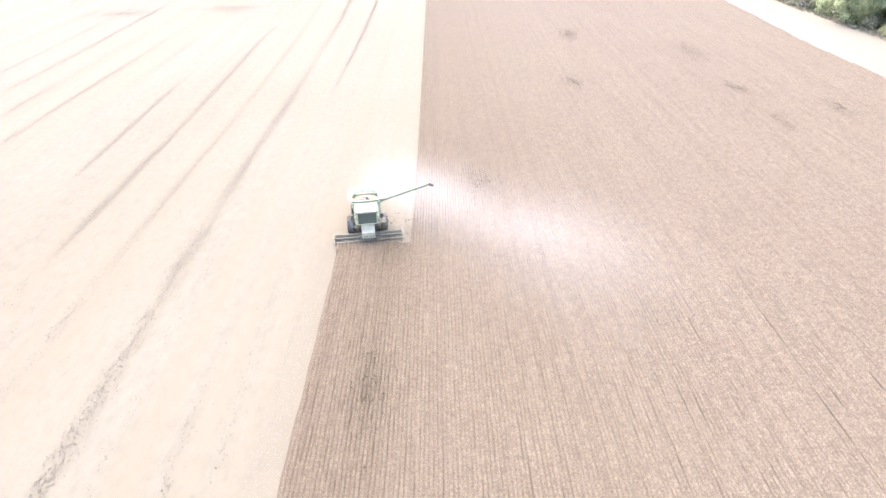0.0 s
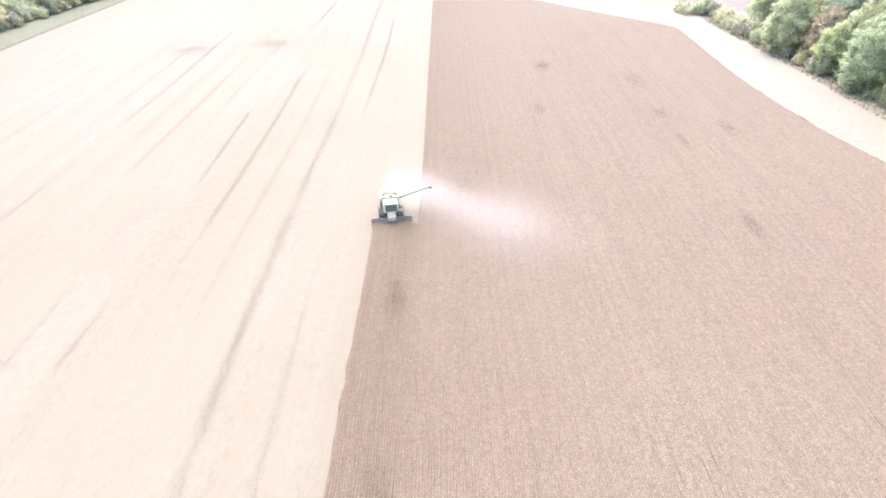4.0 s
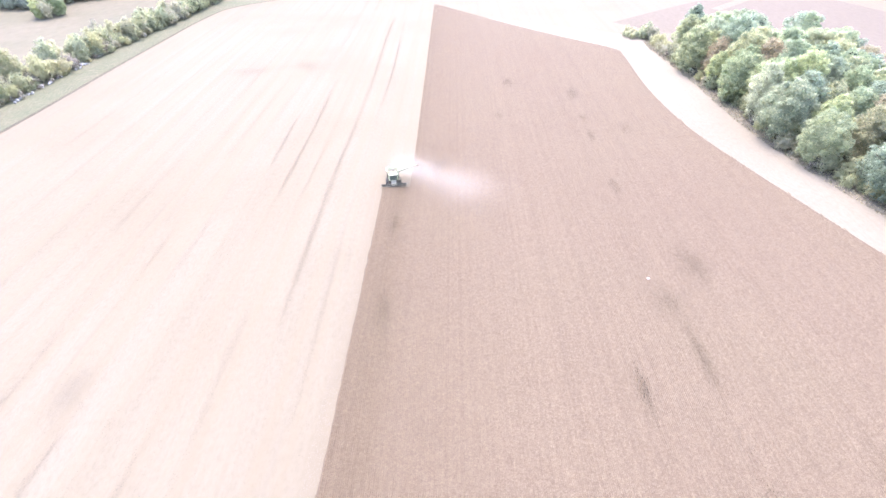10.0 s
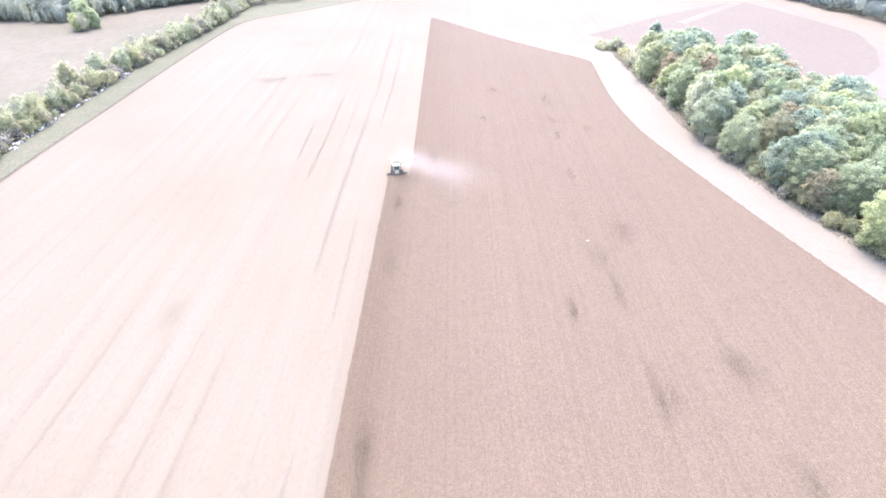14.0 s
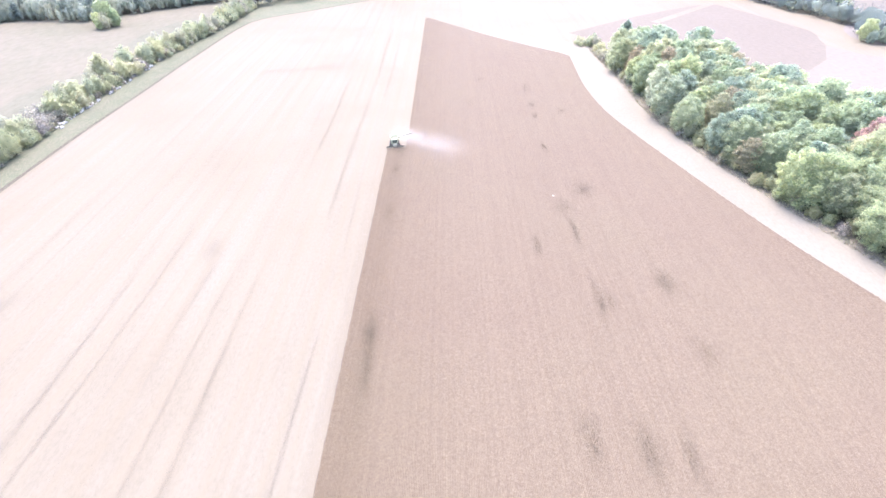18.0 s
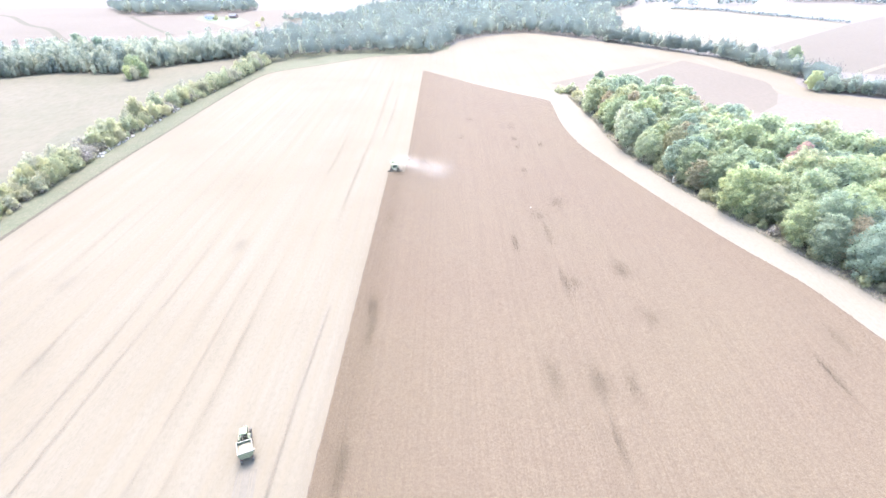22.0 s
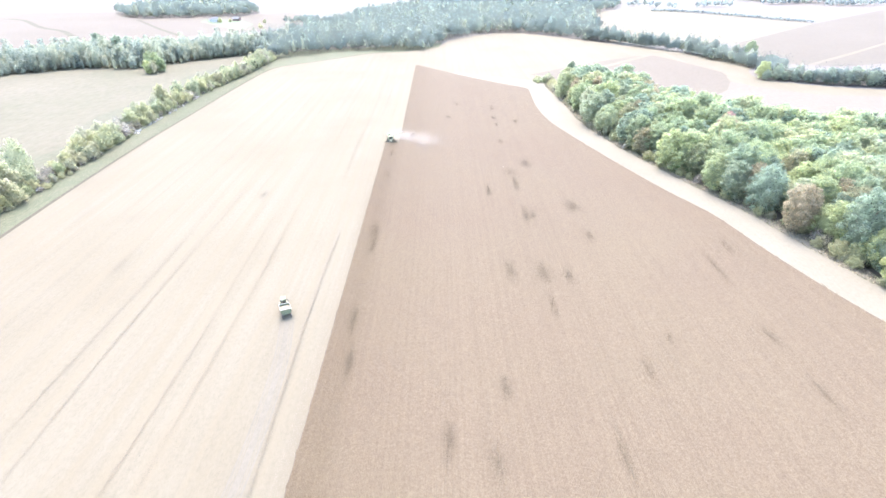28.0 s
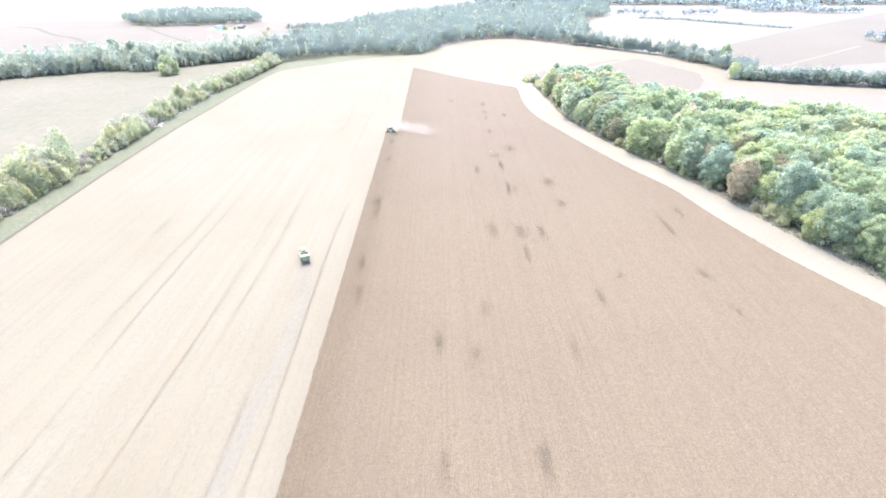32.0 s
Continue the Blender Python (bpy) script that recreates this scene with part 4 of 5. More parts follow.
def prism(prof, x0, x1):
    """A side outline (y, z) drawn out across x."""
    bm = bmesh.new()
    a, b = [bm.verts.new((x0, y, z)) for y, z in prof], [bm.verts.new((x1, y, z)) for y, z in prof]
    bm.faces.new(a)
    bm.faces.new(b[::-1])
    for i in range(len(prof)):
        j = (i + 1) % len(prof)
        bm.faces.new((a[i], b[i], b[j], a[j]))
    bmesh.ops.recalc_face_normals(bm, faces=bm.faces[:])
    return bm


def tyre_bm(r, w, lugs=22):
    bm = bmesh.new()
    prof = [(-w / 2, r * 0.6), (-w / 2, r * 0.88), (-w * 0.38, r * 0.97), (w * 0.38, r * 0.97), (w / 2, r * 0.88), (w / 2, r * 0.6)]
    n = 32
    rings = [[bm.verts.new((x, rr * math.cos(6.28319 * i / n), rr * math.sin(6.28319 * i / n))) for x, rr in prof] for i in range(n)]
    for i in range(n):
        a, b = rings[i], rings[(i + 1) % n]
        for j in range(len(prof) - 1):
            bm.faces.new((a[j], a[j + 1], b[j + 1], b[j]))
    for i in range(lugs):
        s = 1 if i % 2 else -1
        m = Matrix.Rotation(6.28319 * i / lugs, 4, "X") @ Matrix.Translation((s * w * 0.22, 0, r * 0.97)) @ Matrix.Rotation(s * 0.6, 4, "Z") @ Matrix.Diagonal((w * 0.5, r * 0.07, r * 0.07, 1))
        bmesh.ops.create_cube(bm, size=1, matrix=m)
    bmesh.ops.recalc_face_normals(bm, faces=bm.faces[:])
    return bm


def wheel(parent, x, y, r, w, name="wheel"):
    e = new(name)
    e.parent = parent
    e.location = (x, y, r)
    part("tyre", tyre_bm(r, w), M_TYRE, e, "dusty black lugged tyre")
    bm = R((-w * 0.3, 0, 0), (w * 0.3, 0, 0), r * 0.6, 20)
    rod(bm, (-w * 0.4, 0, 0), (w * 0.4, 0, 0), r * 0.2, 12)
    part("rim", bm, M_YELLOW, e, "yellow rim")


def combine(x, y):
    """A combine that comes towards -y, its grain tank open and its auger swung out."""
    c = new("combine_harvester")
    c.matrix_basis = pose(x, y, 0, 0, 0, 9) @ Matrix.Diagonal((0.93, 0.8, 0.75, 1))
    tagged(c, "dusty green combine harvester cutting beans, unloading auger swung out", "combine")
    W = 3.05
    h = part("header", prism([(0.35, 0.12), (1.3, 0.14), (1.42, 0.3), (1.45, 1.12), (1.36, 1.15), (1.2, 0.5), (0.35, 0.2)], -W, W), M_STEEL, c, "wide dark grey cutting header")
    part("cutter_bar", B(-W, W, 0.2, 0.36, 0.1, 0.16, bev=0.01), M_DARK, h)
    bm = R((-W + 0.1, 0.95, 0.55), (W - 0.1, 0.95, 0.55), 0.2, 14)
    for i in range(60):
        a, xx = i * 0.7, -W + 0.2 + i * 0.1
        box(bm, xx, xx + 0.03, 0.95 + 0.3 * math.cos(a) - 0.04, 0.95 + 0.3 * math.cos(a) + 0.04, 0.55 + 0.26 * math.sin(a) - 0.04, 0.55 + 0.26 * math.sin(a) + 0.04, bev=0)
    part("header_auger", bm, M_STEEL, h)
    reel = part("reel", R((-W + 0.15, 0.45, 1.05), (W - 0.15, 0.45, 1.05), 0.07, 10), M_DARK, c, "dark tined reel")
    for i in range(6):
        a = i * math.pi / 3 + 0.3
        py, pz = 0.45 + 0.48 * math.cos(a), 1.05 + 0.48 * math.sin(a)
        bm = R((-W + 0.15, py, pz), (W - 0.15, py, pz), 0.03, 6)
        for k in range(40):
            xx = -W + 0.25 + k * 0.142
            rod(bm, (xx, py, pz), (xx, py - 0.02, pz - 0.2), 0.008, 4)
        part("reel_bat", bm, M_DARK, reel)
    for s in (-1, 1):
        part("divider", prism([(-0.35, 0.12), (0.1, 0.1), (1.4, 0.1), (1.45, 1.2), (0.9, 1.15), (0.2, 0.6)], s * W - 0.06, s * W + 0.06), M_STEEL, h, "dull grey end divider")
        part("reel_arm", R((s * (W - 0.05), 1.4, 1.2), (s * (W - 0.05), 0.45, 1.05), 0.05, 8), M_DARK, h)
    part("feeder_house", prism([(1.35, 0.4), (1.35, 1.15), (3.6, 2.15), (3.6, 1.1)], -0.62, 0.62), M_PALE, c, "pale dusty feeder house")
    body = part("body", prism([(3.0, 1.25), (3.0, 2.2), (4.0, 2.9), (8.2, 2.9), (8.7, 2.3), (8.6, 1.5), (7.0, 1.05), (4.2, 0.95)], -1.15, 1.15), M_GREEN, c)
    for s in (-1, 1):
        part("side_panel", prism([(4.2, 1.3), (4.2, 2.75), (7.9, 2.75), (8.2, 2.2), (7.6, 1.5), (5.6, 1.3)], s * 1.17 - 0.05, s * 1.17 + 0.05), M_GREEN, body, "dusty green side shield")
        part("stripe", B(s * 1.235 - 0.01, s * 1.235 + 0.01, 4.4, 7.8, 2.5, 2.6, bev=0), M_YELLOW, body, "yellow stripe")
    part("engine_hood", B(-1.1, 1.1, 6.4, 8.2, 2.85, 3.45, bev=0.12, taper=0.08), M_GREEN, c)
    part("air_screen", R((1.0, 7.2, 2.3), (1.27, 7.2, 2.3), 0.55, 18), M_DARK, c)
    part("exhaust", R((-0.9, 6.6, 3.4), (-0.9, 6.6, 4.1), 0.09, 10), M_DARK, c)
    part("straw_chopper", prism([(8.3, 0.9), (8.3, 1.9), (9.0, 1.7), (9.3, 0.9), (9.1, 0.7)], -1.1, 1.1), M_DARK, c)
    cab = part("cab", B(-0.95, 0.95, 2.2, 4.0, 1.75, 3.45, bev=0.1, taper=0.03), M_GREEN, c)
    part("windscreen", prism([(2.12, 1.95), (2.16, 3.3), (2.24, 3.3), (2.2, 1.95)], -0.86, 0.86), M_GLASS, cab, "dark curved windscreen")
    for s in (-1, 1):
        part("side_window", B(s * 0.955 - 0.02, s * 0.955 + 0.02, 2.4, 3.7, 2.2, 3.25, bev=0.01), M_GLASS, cab, "dark side window")
        part("mirror", B(s * 1.35 - 0.12, s * 1.35 + 0.12, 2.1, 2.16, 2.6, 3.1, bev=0.02), M_DARK, cab)
        part("mirror_arm", R((s * 0.9, 2.2, 3.3), (s * 1.35, 2.12, 3.1), 0.025, 6), M_DARK, cab)
    roof = part("cab_roof", B(-1.05, 1.05, 1.95, 4.1, 3.45, 3.68, bev=0.08), plain("dusty_roof", (0.22, 0.225, 0.155), 0.7), cab, "pale dusty cab roof")
    for k in range(4):
        part("work_lamp", B(-0.85 + k * 0.5, -0.65 + k * 0.5, 1.9, 1.98, 3.48, 3.6, bev=0.02), M_LAMP, roof)
    part("ladder_platform", B(1.0, 1.75, 2.3, 3.9, 1.7, 1.78, bev=0.01), M_DARK, c)
    bm = bmesh.new()
    for k in range(5):
        rod(bm, (1.35, 2.35, 0.5 + 0.28 * k), (1.85, 2.35, 0.5 + 0.28 * k), 0.02, 6)
    rod(bm, (1.35, 2.35, 0.4), (1.35, 2.35, 2.7), 0.025, 6)
    rod(bm, (1.85, 2.35, 0.4), (1.85, 2.35, 2.7), 0.025, 6)
    part("ladder", bm, M_YELLOW, c)
    bm = bmesh.new()
    for a in ((-1.35, 1.35, 4.1, 4.2), (-1.35, 1.35, 6.2, 6.3), (-1.35, -1.25, 4.2, 6.2), (1.25, 1.35, 4.2, 6.2)):
        box(bm, *a, 2.9, 3.5, bev=0.01)
    tank = part("grain_tank", bm, M_GREEN, c)
    bm = bmesh.new()
    rings = []
    for k, z in ((1.0, 3.48), (1.22, 4.0), (1.27, 4.02), (1.27, 4.06), (1.17, 4.03), (0.95, 3.5)):
        ring = []
        for a in range(28):
            cs, sn = math.cos(6.28319 * a / 28), math.sin(6.28319 * a / 28)
            q = (abs(cs) ** 4 + abs(sn) ** 4) ** -0.25
            ring.append(bm.verts.new((1.3 * k * q * cs, 5.2 + 1.05 * k * q * sn, z + 0.12 * sn)))
        rings.append(ring)
    for p, q in zip(rings, rings[1:]):
        for a in range(28):
            bm.faces.new((p[a], p[(a + 1) % 28], q[(a + 1) % 28], q[a]))
    bmesh.ops.recalc_face_normals(bm, faces=bm.faces[:])
    part("tank_extension", bm, M_GREEN, tank, "flared green tank extension")
    bm = bmesh.new()
    rod(bm, (-1.2, 5.2, 3.95), (1.2, 5.2, 3.95), 0.05, 8)
    rod(bm, (0, 5.2, 3.1), (0.3, 4.7, 3.9), 0.12, 10)
    part("fill_auger", bm, M_STEEL, tank)
    bm = bmesh.new()
    bmesh.ops.create_cone(bm, cap_ends=True, segments=20, radius1=1.2, radius2=0.1, depth=0.4, matrix=Matrix.Translation((0, 5.2, 3.45)))
    part("grain_heap", bm, M_GRAIN, tank, "heap of tan beans")
    au = part("unloading_auger", R((1.25, 4.7, 3.2), (6.2, 5.2, 4.75), 0.19, 14), plain("dull_green_tube", (0.16, 0.175, 0.12), 0.6), c, "long green unloading auger tube swung out")
    bm = R((6.15, 5.2, 4.8), (6.6, 5.2, 4.45), 0.2, 10, 0.16)
    part("spout", bm, M_DARK, au, "black rubber spout")
    part("auger_elbow", R((1.25, 4.7, 1.9), (1.25, 4.7, 3.35), 0.22, 14), M_GREEN, c)
    for s in (-1, 1):
        wheel(c, s * 1.62, 3.7, 0.95, 0.62, "front_wheel")
        wheel(c, s * 1.3, 7.7, 0.58, 0.42, "rear_wheel")
    part("front_axle", R((-1.4, 3.7, 0.95), (1.4, 3.7, 0.95), 0.16, 10), M_DARK, c)
    part("rear_axle", R((-1.2, 7.7, 0.58), (1.2, 7.7, 0.58), 0.1, 10), M_DARK, c)
    h.scale = reel.scale = (1.05, 0.72, 0.62)
    h.location.y = reel.location.y = 1.1  # a short feeder: the header sits close
    return c


combine(-4.75, CUT - 0.9)


def tractor(x, y, turn):
    """A small tractor heading +y before its turn."""
    t = new("tractor")
    t.matrix_basis = pose(x, y, 0, 0, 0, turn) @ Matrix.Scale(1.1, 4)
    tagged(t, "small green farm tractor hitched to a grain wagon", "tractor")
    hood = part("hood", prism([(0.35, 0.95), (0.35, 1.5), (1.7, 1.42), (1.85, 1.25), (1.85, 0.85)], -0.36, 0.36), M_TRACTOR, t)
    part("grille", B(-0.3, 0.3, 1.84, 1.89, 0.9, 1.3, bev=0.01), M_DARK, hood)
    for s in (-1, 1):
        part("headlight", B(s * 0.2 - 0.08, s * 0.2 + 0.08, 1.86, 1.9, 1.3, 1.4, bev=0.01), M_LAMP, hood)
    part("chassis", B(-0.28, 0.28, -0.8, 1.8, 0.55, 0.95), M_DARK, t)
    part("exhaust", R((0.25, 1.0, 1.45), (0.25, 1.0, 2.3), 0.05, 8), M_DARK, t)
    part("seat", prism([(-0.6, 1.1), (-0.6, 1.65), (-0.5, 1.65), (-0.42, 1.22), (-0.1, 1.2), (-0.1, 1.08)], -0.25, 0.25), M_DARK, t, "black driver's seat")
    bm = bmesh.new()
    for i in range(16):
        a, b = 6.28319 * i / 16, 6.28319 * (i + 1) / 16
        rod(bm, (0.2 * math.cos(a), 0.18 + 0.08 * math.sin(a), 1.5 + 0.18 * math.sin(a)), (0.2 * math.cos(b), 0.18 + 0.08 * math.sin(b), 1.5 + 0.18 * math.sin(b)), 0.02, 5)
    rod(bm, (0, 0.18, 1.5), (0, 0.38, 1.3), 0.025, 6)
    part("steering_wheel", bm, M_DARK, t)
    for s in (-1, 1):
        part("fender", prism([(-1.15, 1.1), (-1.0, 1.5), (-0.5, 1.68), (0.0, 1.5), (0.1, 1.2), (0.02, 1.2), (-0.08, 1.42), (-0.5, 1.58), (-0.94, 1.42), (-1.07, 1.1)], s * 0.72 - 0.24, s * 0.72 + 0.24), M_TRACTOR, t)
        for py in (-0.95, 0.3):
            part("roof_post", R((s * 0.52, py, 1.2), (s * 0.52, py, 2.5), 0.04, 8), M_DARK, t)
        wheel(t, s * 0.82, -0.5, 0.78, 0.42, "rear_wheel")
        wheel(t, s * 0.7, 1.5, 0.45, 0.26, "front_wheel")
    part("canopy_roof", B(-0.6, 0.6, -1.0, 0.4, 2.5, 2.64, bev=0.06), plain("faded_green_canopy", (0.125, 0.15, 0.1), 0.7), t, "flat green canopy roof")
    part("drawbar", R((0, -0.9, 0.5), (0, -1.5, 0.48), 0.05, 8), M_DARK, t)
    return t


def wagon(x, y, turn):
    """A gravity wagon with a sloping open box, drawn towards +y before its turn."""
    g = new("grain_wagon")
    g.matrix_basis = pose(x, y, 0, 0, 0, turn)
    tagged(g, "green grain wagon with pale rim, heaped with beans", "wagon")
    X, Y = 1.22, 1.3
    hopper = bmesh.new()
    lev = [(0.8, 1.2, 0.92), (X, Y, 1.75), (X, Y, 2.4), (X - 0.05, Y - 0.05, 2.4), (X - 0.05, Y - 0.05, 1.78), (0.75, 1.15, 0.97)]
    rings = [[hopper.verts.new((sx * a, sy * b, z)) for sx, sy in ((-1, -1), (1, -1), (1, 1), (-1, 1))] for a, b, z in lev]
    for p, q in zip(rings, rings[1:]):
        for i in range(4):
            hopper.faces.new((p[i], p[(i + 1) % 4], q[(i + 1) % 4], q[i]))
    hopper.faces.new(rings[0][::-1])
    bmesh.ops.recalc_face_normals(hopper, faces=hopper.faces[:])
    body = part("hopper", hopper, M_TRACTOR, g, "green steel hopper")
    for a in ((-X - 0.06, X + 0.06, -Y - 0.06, -Y + 0.06), (-X - 0.06, X + 0.06, Y - 0.06, Y + 0.06), (-X - 0.06, -X + 0.06, -Y + 0.06, Y - 0.06), (X - 0.06, X + 0.06, -Y + 0.06, Y - 0.06)):
        part("rim_rail", B(*a, 2.36, 2.48, bev=0.02), M_WHITE, body, "pale rim rail")
    for s in (-1, 1):
        for k in (-0.7, 0.0, 0.7):
            part("rib", B(s * X - 0.03, s * X + 0.03, k - 0.04, k + 0.04, 1.75, 2.36, bev=0.01), M_TRACTOR, body)
            part("rib", B(k - 0.04, k + 0.04, s * Y - 0.03, s * Y + 0.03, 1.75, 2.36, bev=0.01), M_TRACTOR, body)
    bm = bmesh.new()
    bmesh.ops.create_grid(bm, x_segments=14, y_segments=14, size=1.14)
    for v in bm.verts:
        v.co.z = 1.95 + 0.25 * max(0, 1 - v.co.xy.length / 1.5) + 0.03 * noise.noise(v.co * 3)
    part("bean_load", bm, M_GRAIN, g, "heap of pale tan beans")
    part("chute", prism([(-0.3, 0.95), (-0.3, 1.25), (0.3, 1.25), (0.3, 0.95)], 1.0, 1.5), M_STEEL, g)
    part("frame_beam", B(-0.45, 0.45, -1.5, 1.5, 0.72, 0.86), M_DARK, g)
    for s in (-1, 1):
        part("leg", R((s * 0.4, s * 1.1, 0.8), (s * 1.1, s * 1.1, 1.7), 0.05, 8), M_DARK, g)
        part("leg", R((s * 0.4, -s * 1.1, 0.8), (s * 1.1, -s * 1.1, 1.7), 0.05, 8), M_DARK, g)
        part("axle", R((-0.9, s * 1.15, 0.45), (0.9, s * 1.15, 0.45), 0.06, 8), M_DARK, g)
        wheel(g, -0.95, s * 1.15, 0.45, 0.3)
        wheel(g, 0.95, s * 1.15, 0.45, 0.3)
    part("tongue", R((0, 1.3, 0.6), (0, 2.5, 0.48), 0.05, 8), M_DARK, g)
    part("rear_lamp", B(-0.9, -0.75, -1.56, -1.5, 1.1, 1.2, bev=0.01), plain("red_lens", (0.15, 0.03, 0.02), 0.3), g)
    part("rear_lamp", B(0.75, 0.9, -1.56, -1.5, 1.1, 1.2, bev=0.01), bpy.data.materials["red_lens"], g)
    return g


HEAD = 24.0
wx, wy = -19.6, -42.4
wagon(wx, wy, HEAD)
tractor(wx - 3.55 * math.sin(radians(HEAD - 3)), wy + 3.55 * math.cos(radians(HEAD - 3)), HEAD - 8)


# ---- dust behind the combine ----
def dust():
    m, n, l, b = mat("dust", 1.0, 0, 0.0)
    nt = m.node_tree
    l.new(ramp(nt, tex(nt, 0.3), [(0.3, (0.62, 0.6, 0.57)), (0.7, (0.7, 0.68, 0.65))]), b.inputs["Base Color"])
    tr, cl, sh = n.new("ShaderNodeBsdfTranslucent"), n.new("ShaderNodeBsdfTransparent"), n.new("ShaderNodeMixShader")
    tr.inputs[0].default_value = (0.62, 0.6, 0.57, 1)
    a = n.new("ShaderNodeMixShader")
    a.inputs[0].default_value = 0.35
    l.new(b.outputs[0], a.inputs[1])
    l.new(tr.outputs[0], a.inputs[2])
    sh.inputs[0].default_value = 0.056
    l.new(cl.outputs[0], sh.inputs[1])
    l.new(a.outputs[0], sh.inputs[2])
    l.new(sh.outputs[0], n["Material Output"].inputs[0])
    rng = np.random.default_rng(3)
    N = 130000
    # billows leave the combine's rear and drift with the wind to the uncut side
    K = 90
    u = np.sort(rng.random(K)) ** 1.3
    mid = np.stack([-3.6 + 19.5 * u, CUT + 7.4 - 16 * u ** 1.1, 1.9 + 0.9 * u], 1) + rng.standard_normal((K, 3)) * np.array([1.5, 1.7, 0.45]) * (0.7 + 0.9 * u[:, None])
    size = (1.8 + 1.6 * rng.random(K)) * (0.9 + 0.8 * u)
    share = size ** 1.6 * (0.85 - 0.4 * u)
    k = rng.choice(K, N, p=share / share.sum())
    p = mid[k] + rng.standard_normal((N, 3)) * (size[k] * 0.72)[:, None] * np.array([1.1, 1.0, 0.6])
    p[:, 2] = np.abs(p[:, 2] - 0.7) + 0.7
    s = 0.05 * (0.5 + rng.random((N, 1)))
    up = np.array([0.0, -0.25, 1.0]) + 0.3 * rng.standard_normal((N, 3))
    d0 = np.cross(up, rng.standard_normal((N, 3)))
    d0 /= np.linalg.norm(d0, axis=1, keepdims=True)
    d1 = np.cross(up / np.linalg.norm(up, axis=1, keepdims=True), d0)
    v = np.stack([p - d0 * s, p + d0 * s * 0.5 + d1 * s * 0.8, p + d0 * s * 0.5 - d1 * s * 0.8], 1).reshape(-1, 3)
    tagged(new("dust_plume", raw_mesh("dust_plume", v, np.arange(N * 3).reshape(-1, 3), m)), "pale drifting plume of harvest dust", "dust", kind="stuff")


dust()

# ---- small things by the hedgerow and in the crop ----
M_STONE = plain("pale_limestone", (0.3, 0.29, 0.275), 0.85, wear=0.25, scale=6)


def stone_bm(seed):
    bm = bmesh.new()
    bmesh.ops.create_icosphere(bm, subdivisions=2, radius=0.5)
    for v in bm.verts:
        v.co *= 1 + 0.3 * noise.noise(v.co * 2.3 + Vector((seed * 3.1, 0, 0)))
        v.co = Vector((v.co.x * 1.2, v.co.y * 0.9, v.co.z * 0.7))
    return bm


STONES = []
for i in range(3):
    o = mesh_ob("stone", stone_bm(i + 1), M_STONE)
    STONES.append(o.data)
    bpy.data.objects.remove(o)
for i, (x, y) in enumerate([(-133.2, 109.3), (-134.6, 117.7), (-134.8, 123), (-134.8, 128.2), (-134.2, 132.8), (-134, 146), (-133.9, 149), (-133.4, 170.3), (-133.6, 163.5), (-133.2, 179.7), (-133.2, 184.3), (-134.3, 113.5), (-134.5, 120.5), (-134.6, 125.5), (-134.4, 130.5), (-134.2, 137.0), (-133.9, 152.0), (-133.6, 160.0)]):
    e = new("stone_heap")
    e.location = (x, y, 0)
    tagged(e, "heap of pale stones at the hedgerow's foot", "stones", "stone heaps")
    for k in range(rt.randint(4, 8)):
        s = new("stone", rt.choice(STONES))
        s.parent = e
        z = rt.uniform(0.4, 1.1)
        s.matrix_basis = Matrix.LocRotScale((rt.uniform(-1.1, 1.1), rt.uniform(-1.4, 1.4), z * 0.25), Euler((rt.random(), rt.random(), rt.uniform(0, 6))), (z, z, z))
rock = new("stone", STONES[0])
rock.matrix_basis = Matrix.LocRotScale((43.5, 55.6, 0.2), None, (0.5, 0.5, 0.5))
tagged(rock, "single pale stone showing in the crop", "stone")

# ---- farmstead beyond the tree line ----
M_HOUSE = plain("white_clapboard", (0.5, 0.5, 0.48), 0.6, wear=0.1)
M_ROOF = plain("grey_shingle_roof", (0.13, 0.13, 0.135), 0.8, wear=0.3)
M_REDWALL = plain("weathered_barn_boards", (0.2, 0.14, 0.12), 0.8, wear=0.3)


def house(name, x, y, turn, w, d, hgt, rise, wall, label, windows=3):
    h = new(name)
    h.matrix_basis = pose(x, y, -0.1, 0, 0, turn)
    tagged(h, label, "building")
    part("wall", B(-w / 2, w / 2, -d / 2, d / 2, 0, hgt, bev=0), wall, h)
    part("gable", prism([(-d / 2, hgt), (0, hgt + rise), (d / 2, hgt)], -w / 2, w / 2), wall, h)
    for s in (-1, 1):
        part("roof", prism([(0, hgt + rise), (0, hgt + rise + 0.2), (s * (d / 2 + 0.5), hgt - 0.1), (s * (d / 2 + 0.5), hgt - 0.3)], -w / 2 - 0.4, w / 2 + 0.4), M_ROOF, h)
    for k in range(windows):
        xx = -w / 2 + (k + 0.6) * w / (windows + 0.2)
        win = part("window", B(xx - 0.5, xx + 0.5, -d / 2 - 0.06, -d / 2 + 0.02, 1.0, 2.3, bev=0), M_WHITE, h)
        part("pane", B(xx - 0.42, xx + 0.42, -d / 2 - 0.08, -d / 2 - 0.05, 1.08, 2.22, bev=0), M_GLASS, win)
    part("door", B(w / 2 - 1.6, w / 2 - 0.6, -d / 2 - 0.07, -d / 2 + 0.02, 0, 2.05, bev=0), M_DARK, h)
    return h


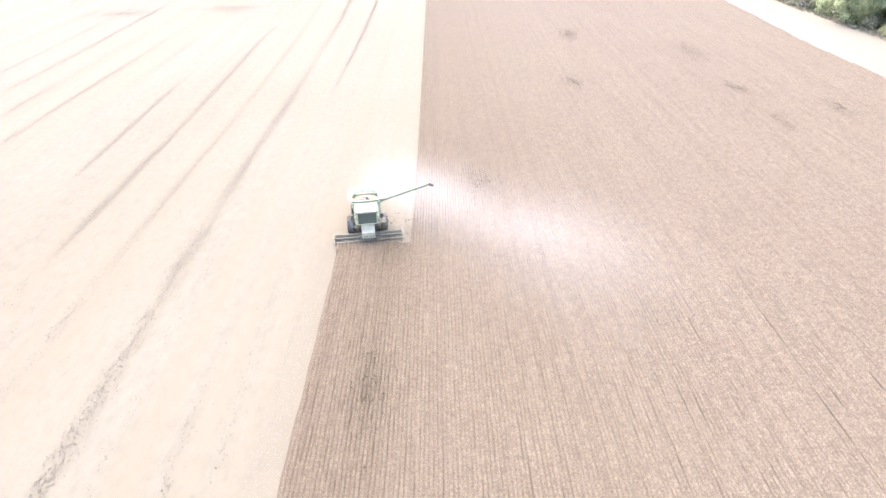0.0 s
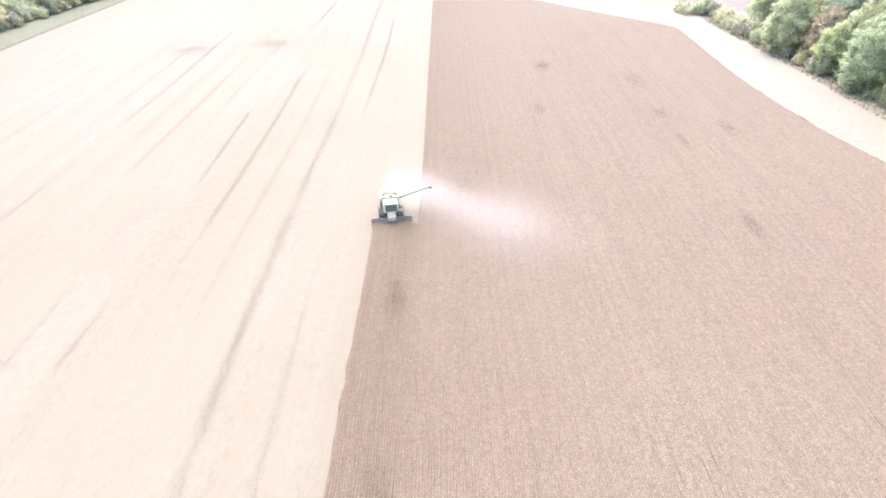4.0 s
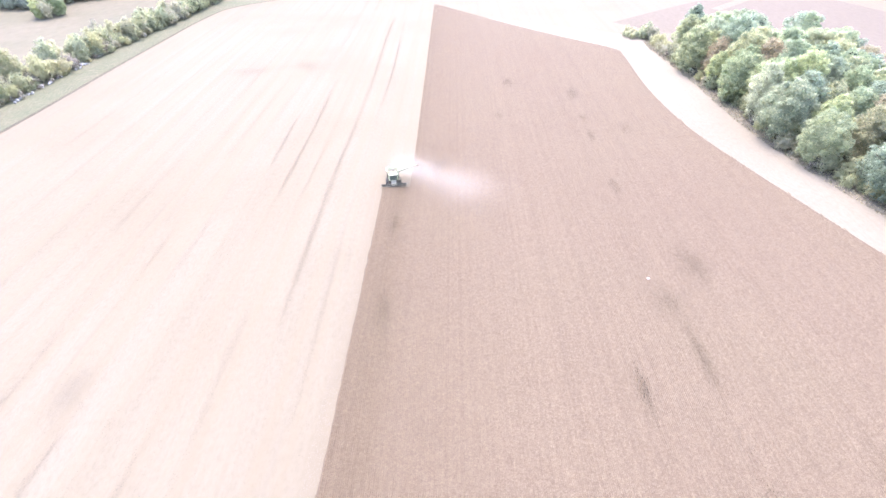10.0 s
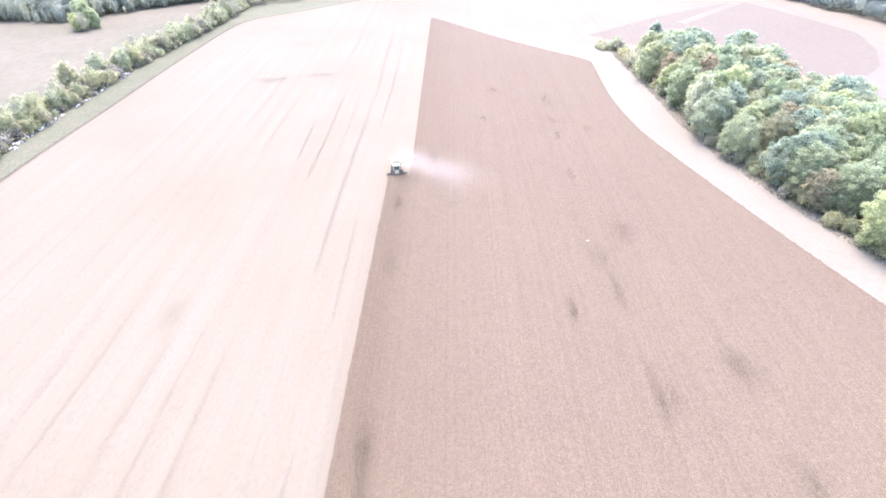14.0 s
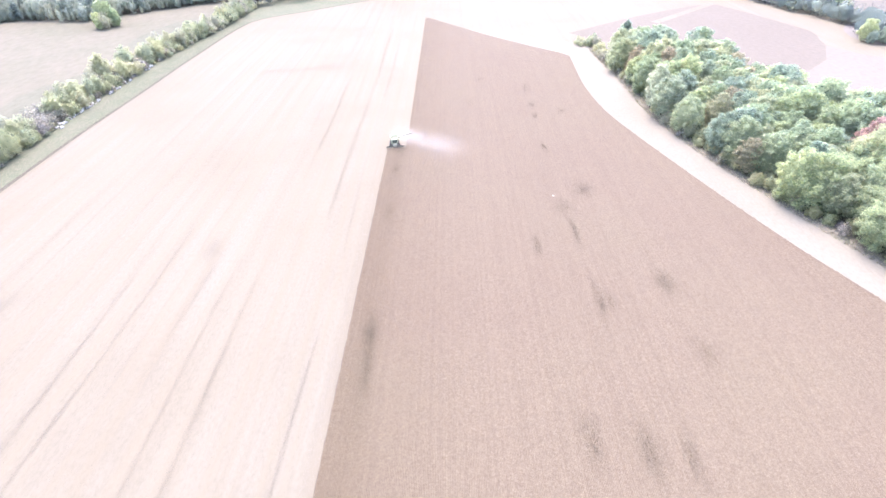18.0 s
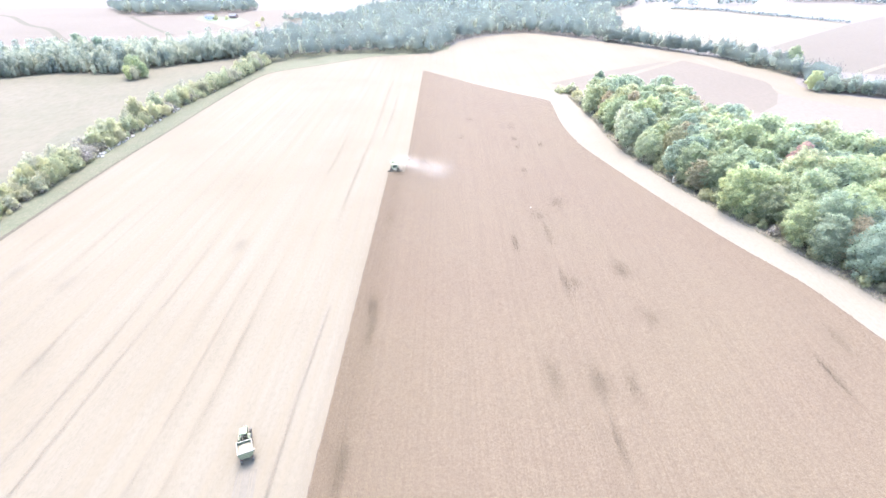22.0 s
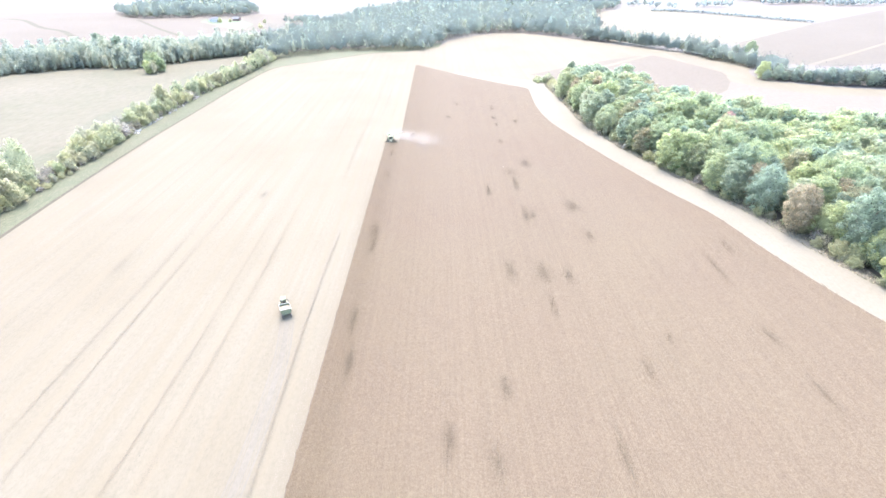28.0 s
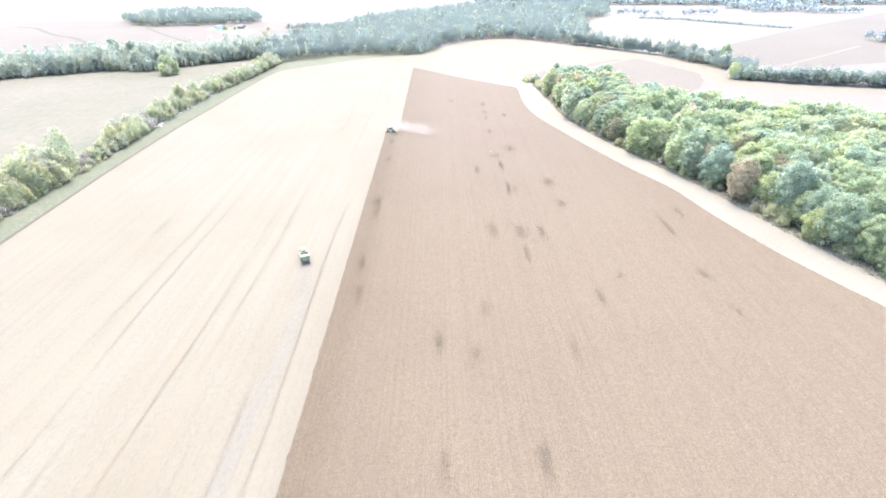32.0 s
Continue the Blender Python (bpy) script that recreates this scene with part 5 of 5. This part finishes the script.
house("farmhouse", -288, 624, 15, 8, 6, 4.2, 2.0, M_HOUSE, "white two-storey farmhouse with a grey roof")
house("shed", -297, 634, 15, 5, 4, 2.4, 1.2, M_HOUSE, "small white shed beside the farmhouse", 2)
house("barn", -262, 634, -10, 9, 6, 3.2, 2.0, M_REDWALL, "weathered dark red barn", 2)
sheet("farm_road", [(-310, 631), (-262, 578), (-224, 533), (-190, 535), (-150, 543), (-150, 539), (-190, 531), (-226, 529), (-264, 575), (-312, 628)], -0.08, M_STUBBLE, "pale gravel farm road", "road")
sheet("field_track", [(296, 264), (364, 314), (440, 372), (442, 369), (366, 310), (298, 260)], -0.08, M_STUBBLE, "pale farm track across the brown field", "track")
for x, y in ((-277, 613.6), (-265.7, 619), (-200, 538.7), (-214, 601.7), (-280, 617)):
    plant(rt.choice(HEDGE), "tree", x, y, rt.uniform(0.8, 1.1), rt.uniform(0, 6.28), "small round tree on the farm lawn", "tree")

# ditches and lanes between the far fields
def strip(name, pts, w, z, m, label, category):
    """A narrow band of ground along a line."""
    l, r = [], []
    for i, (x, y) in enumerate(pts):
        a, b = pts[max(0, i - 1)], pts[min(len(pts) - 1, i + 1)]
        d = Vector((b[0] - a[0], b[1] - a[1])).normalized()
        l.append((x - d.y * w / 2, y + d.x * w / 2))
        r.append((x + d.y * w / 2, y - d.x * w / 2))
    return sheet(name, l + r[::-1], z, m, label, category)


strip("ditch", smooth_line([(-640, 708), (-592, 683), (-500, 585), (-441, 538), (-373, 457), (-320, 418)], 20), 7, -0.1, M_EDGE, "grassy ditch winding through a far field", "ditch")
strip("ditch", smooth_line([(-415, 666), (-333, 555), (-271, 478)], 20), 5, -0.1, M_EDGE, "grassy strip between two far fields", "ditch")
strip("farm_lane", smooth_line([(-301, 412), (-287, 432), (-272, 466), (-252, 490), (-232, 521), (-222, 530)], 15), 5, -0.06, M_STUBBLE, "pale gravel lane past the farm", "lane")

strip("field_edge", [(x - 0.7, y) for x, y in LEFT[:-8]], 1.5, 0.012, M_EDGE, "dark line of dead grass along the stubble", "field edge")

# the way the wagon came: a dusty swath with four pressed wheel lines
WAY = smooth_line([(-18.7, -45.2), (-17.2, -54.0), (-16.3, -63.0), (-15.8, -76.0), (-16.0, -90.0), (-17.3, -110.0), (-18.6, -165.0)], 3.0)
strip("driven_swath", WAY, 3.4, 0.014, M_SWATH, "greyish dusty swath driven over the stubble", "track")
for off in (-1.15, -0.75, 0.75, 1.15):
    strip("wheel_track", [(x + off, y) for x, y in WAY], 0.17, 0.022, M_STUBBLE, "pale pressed wheel line in the stubble", "track")
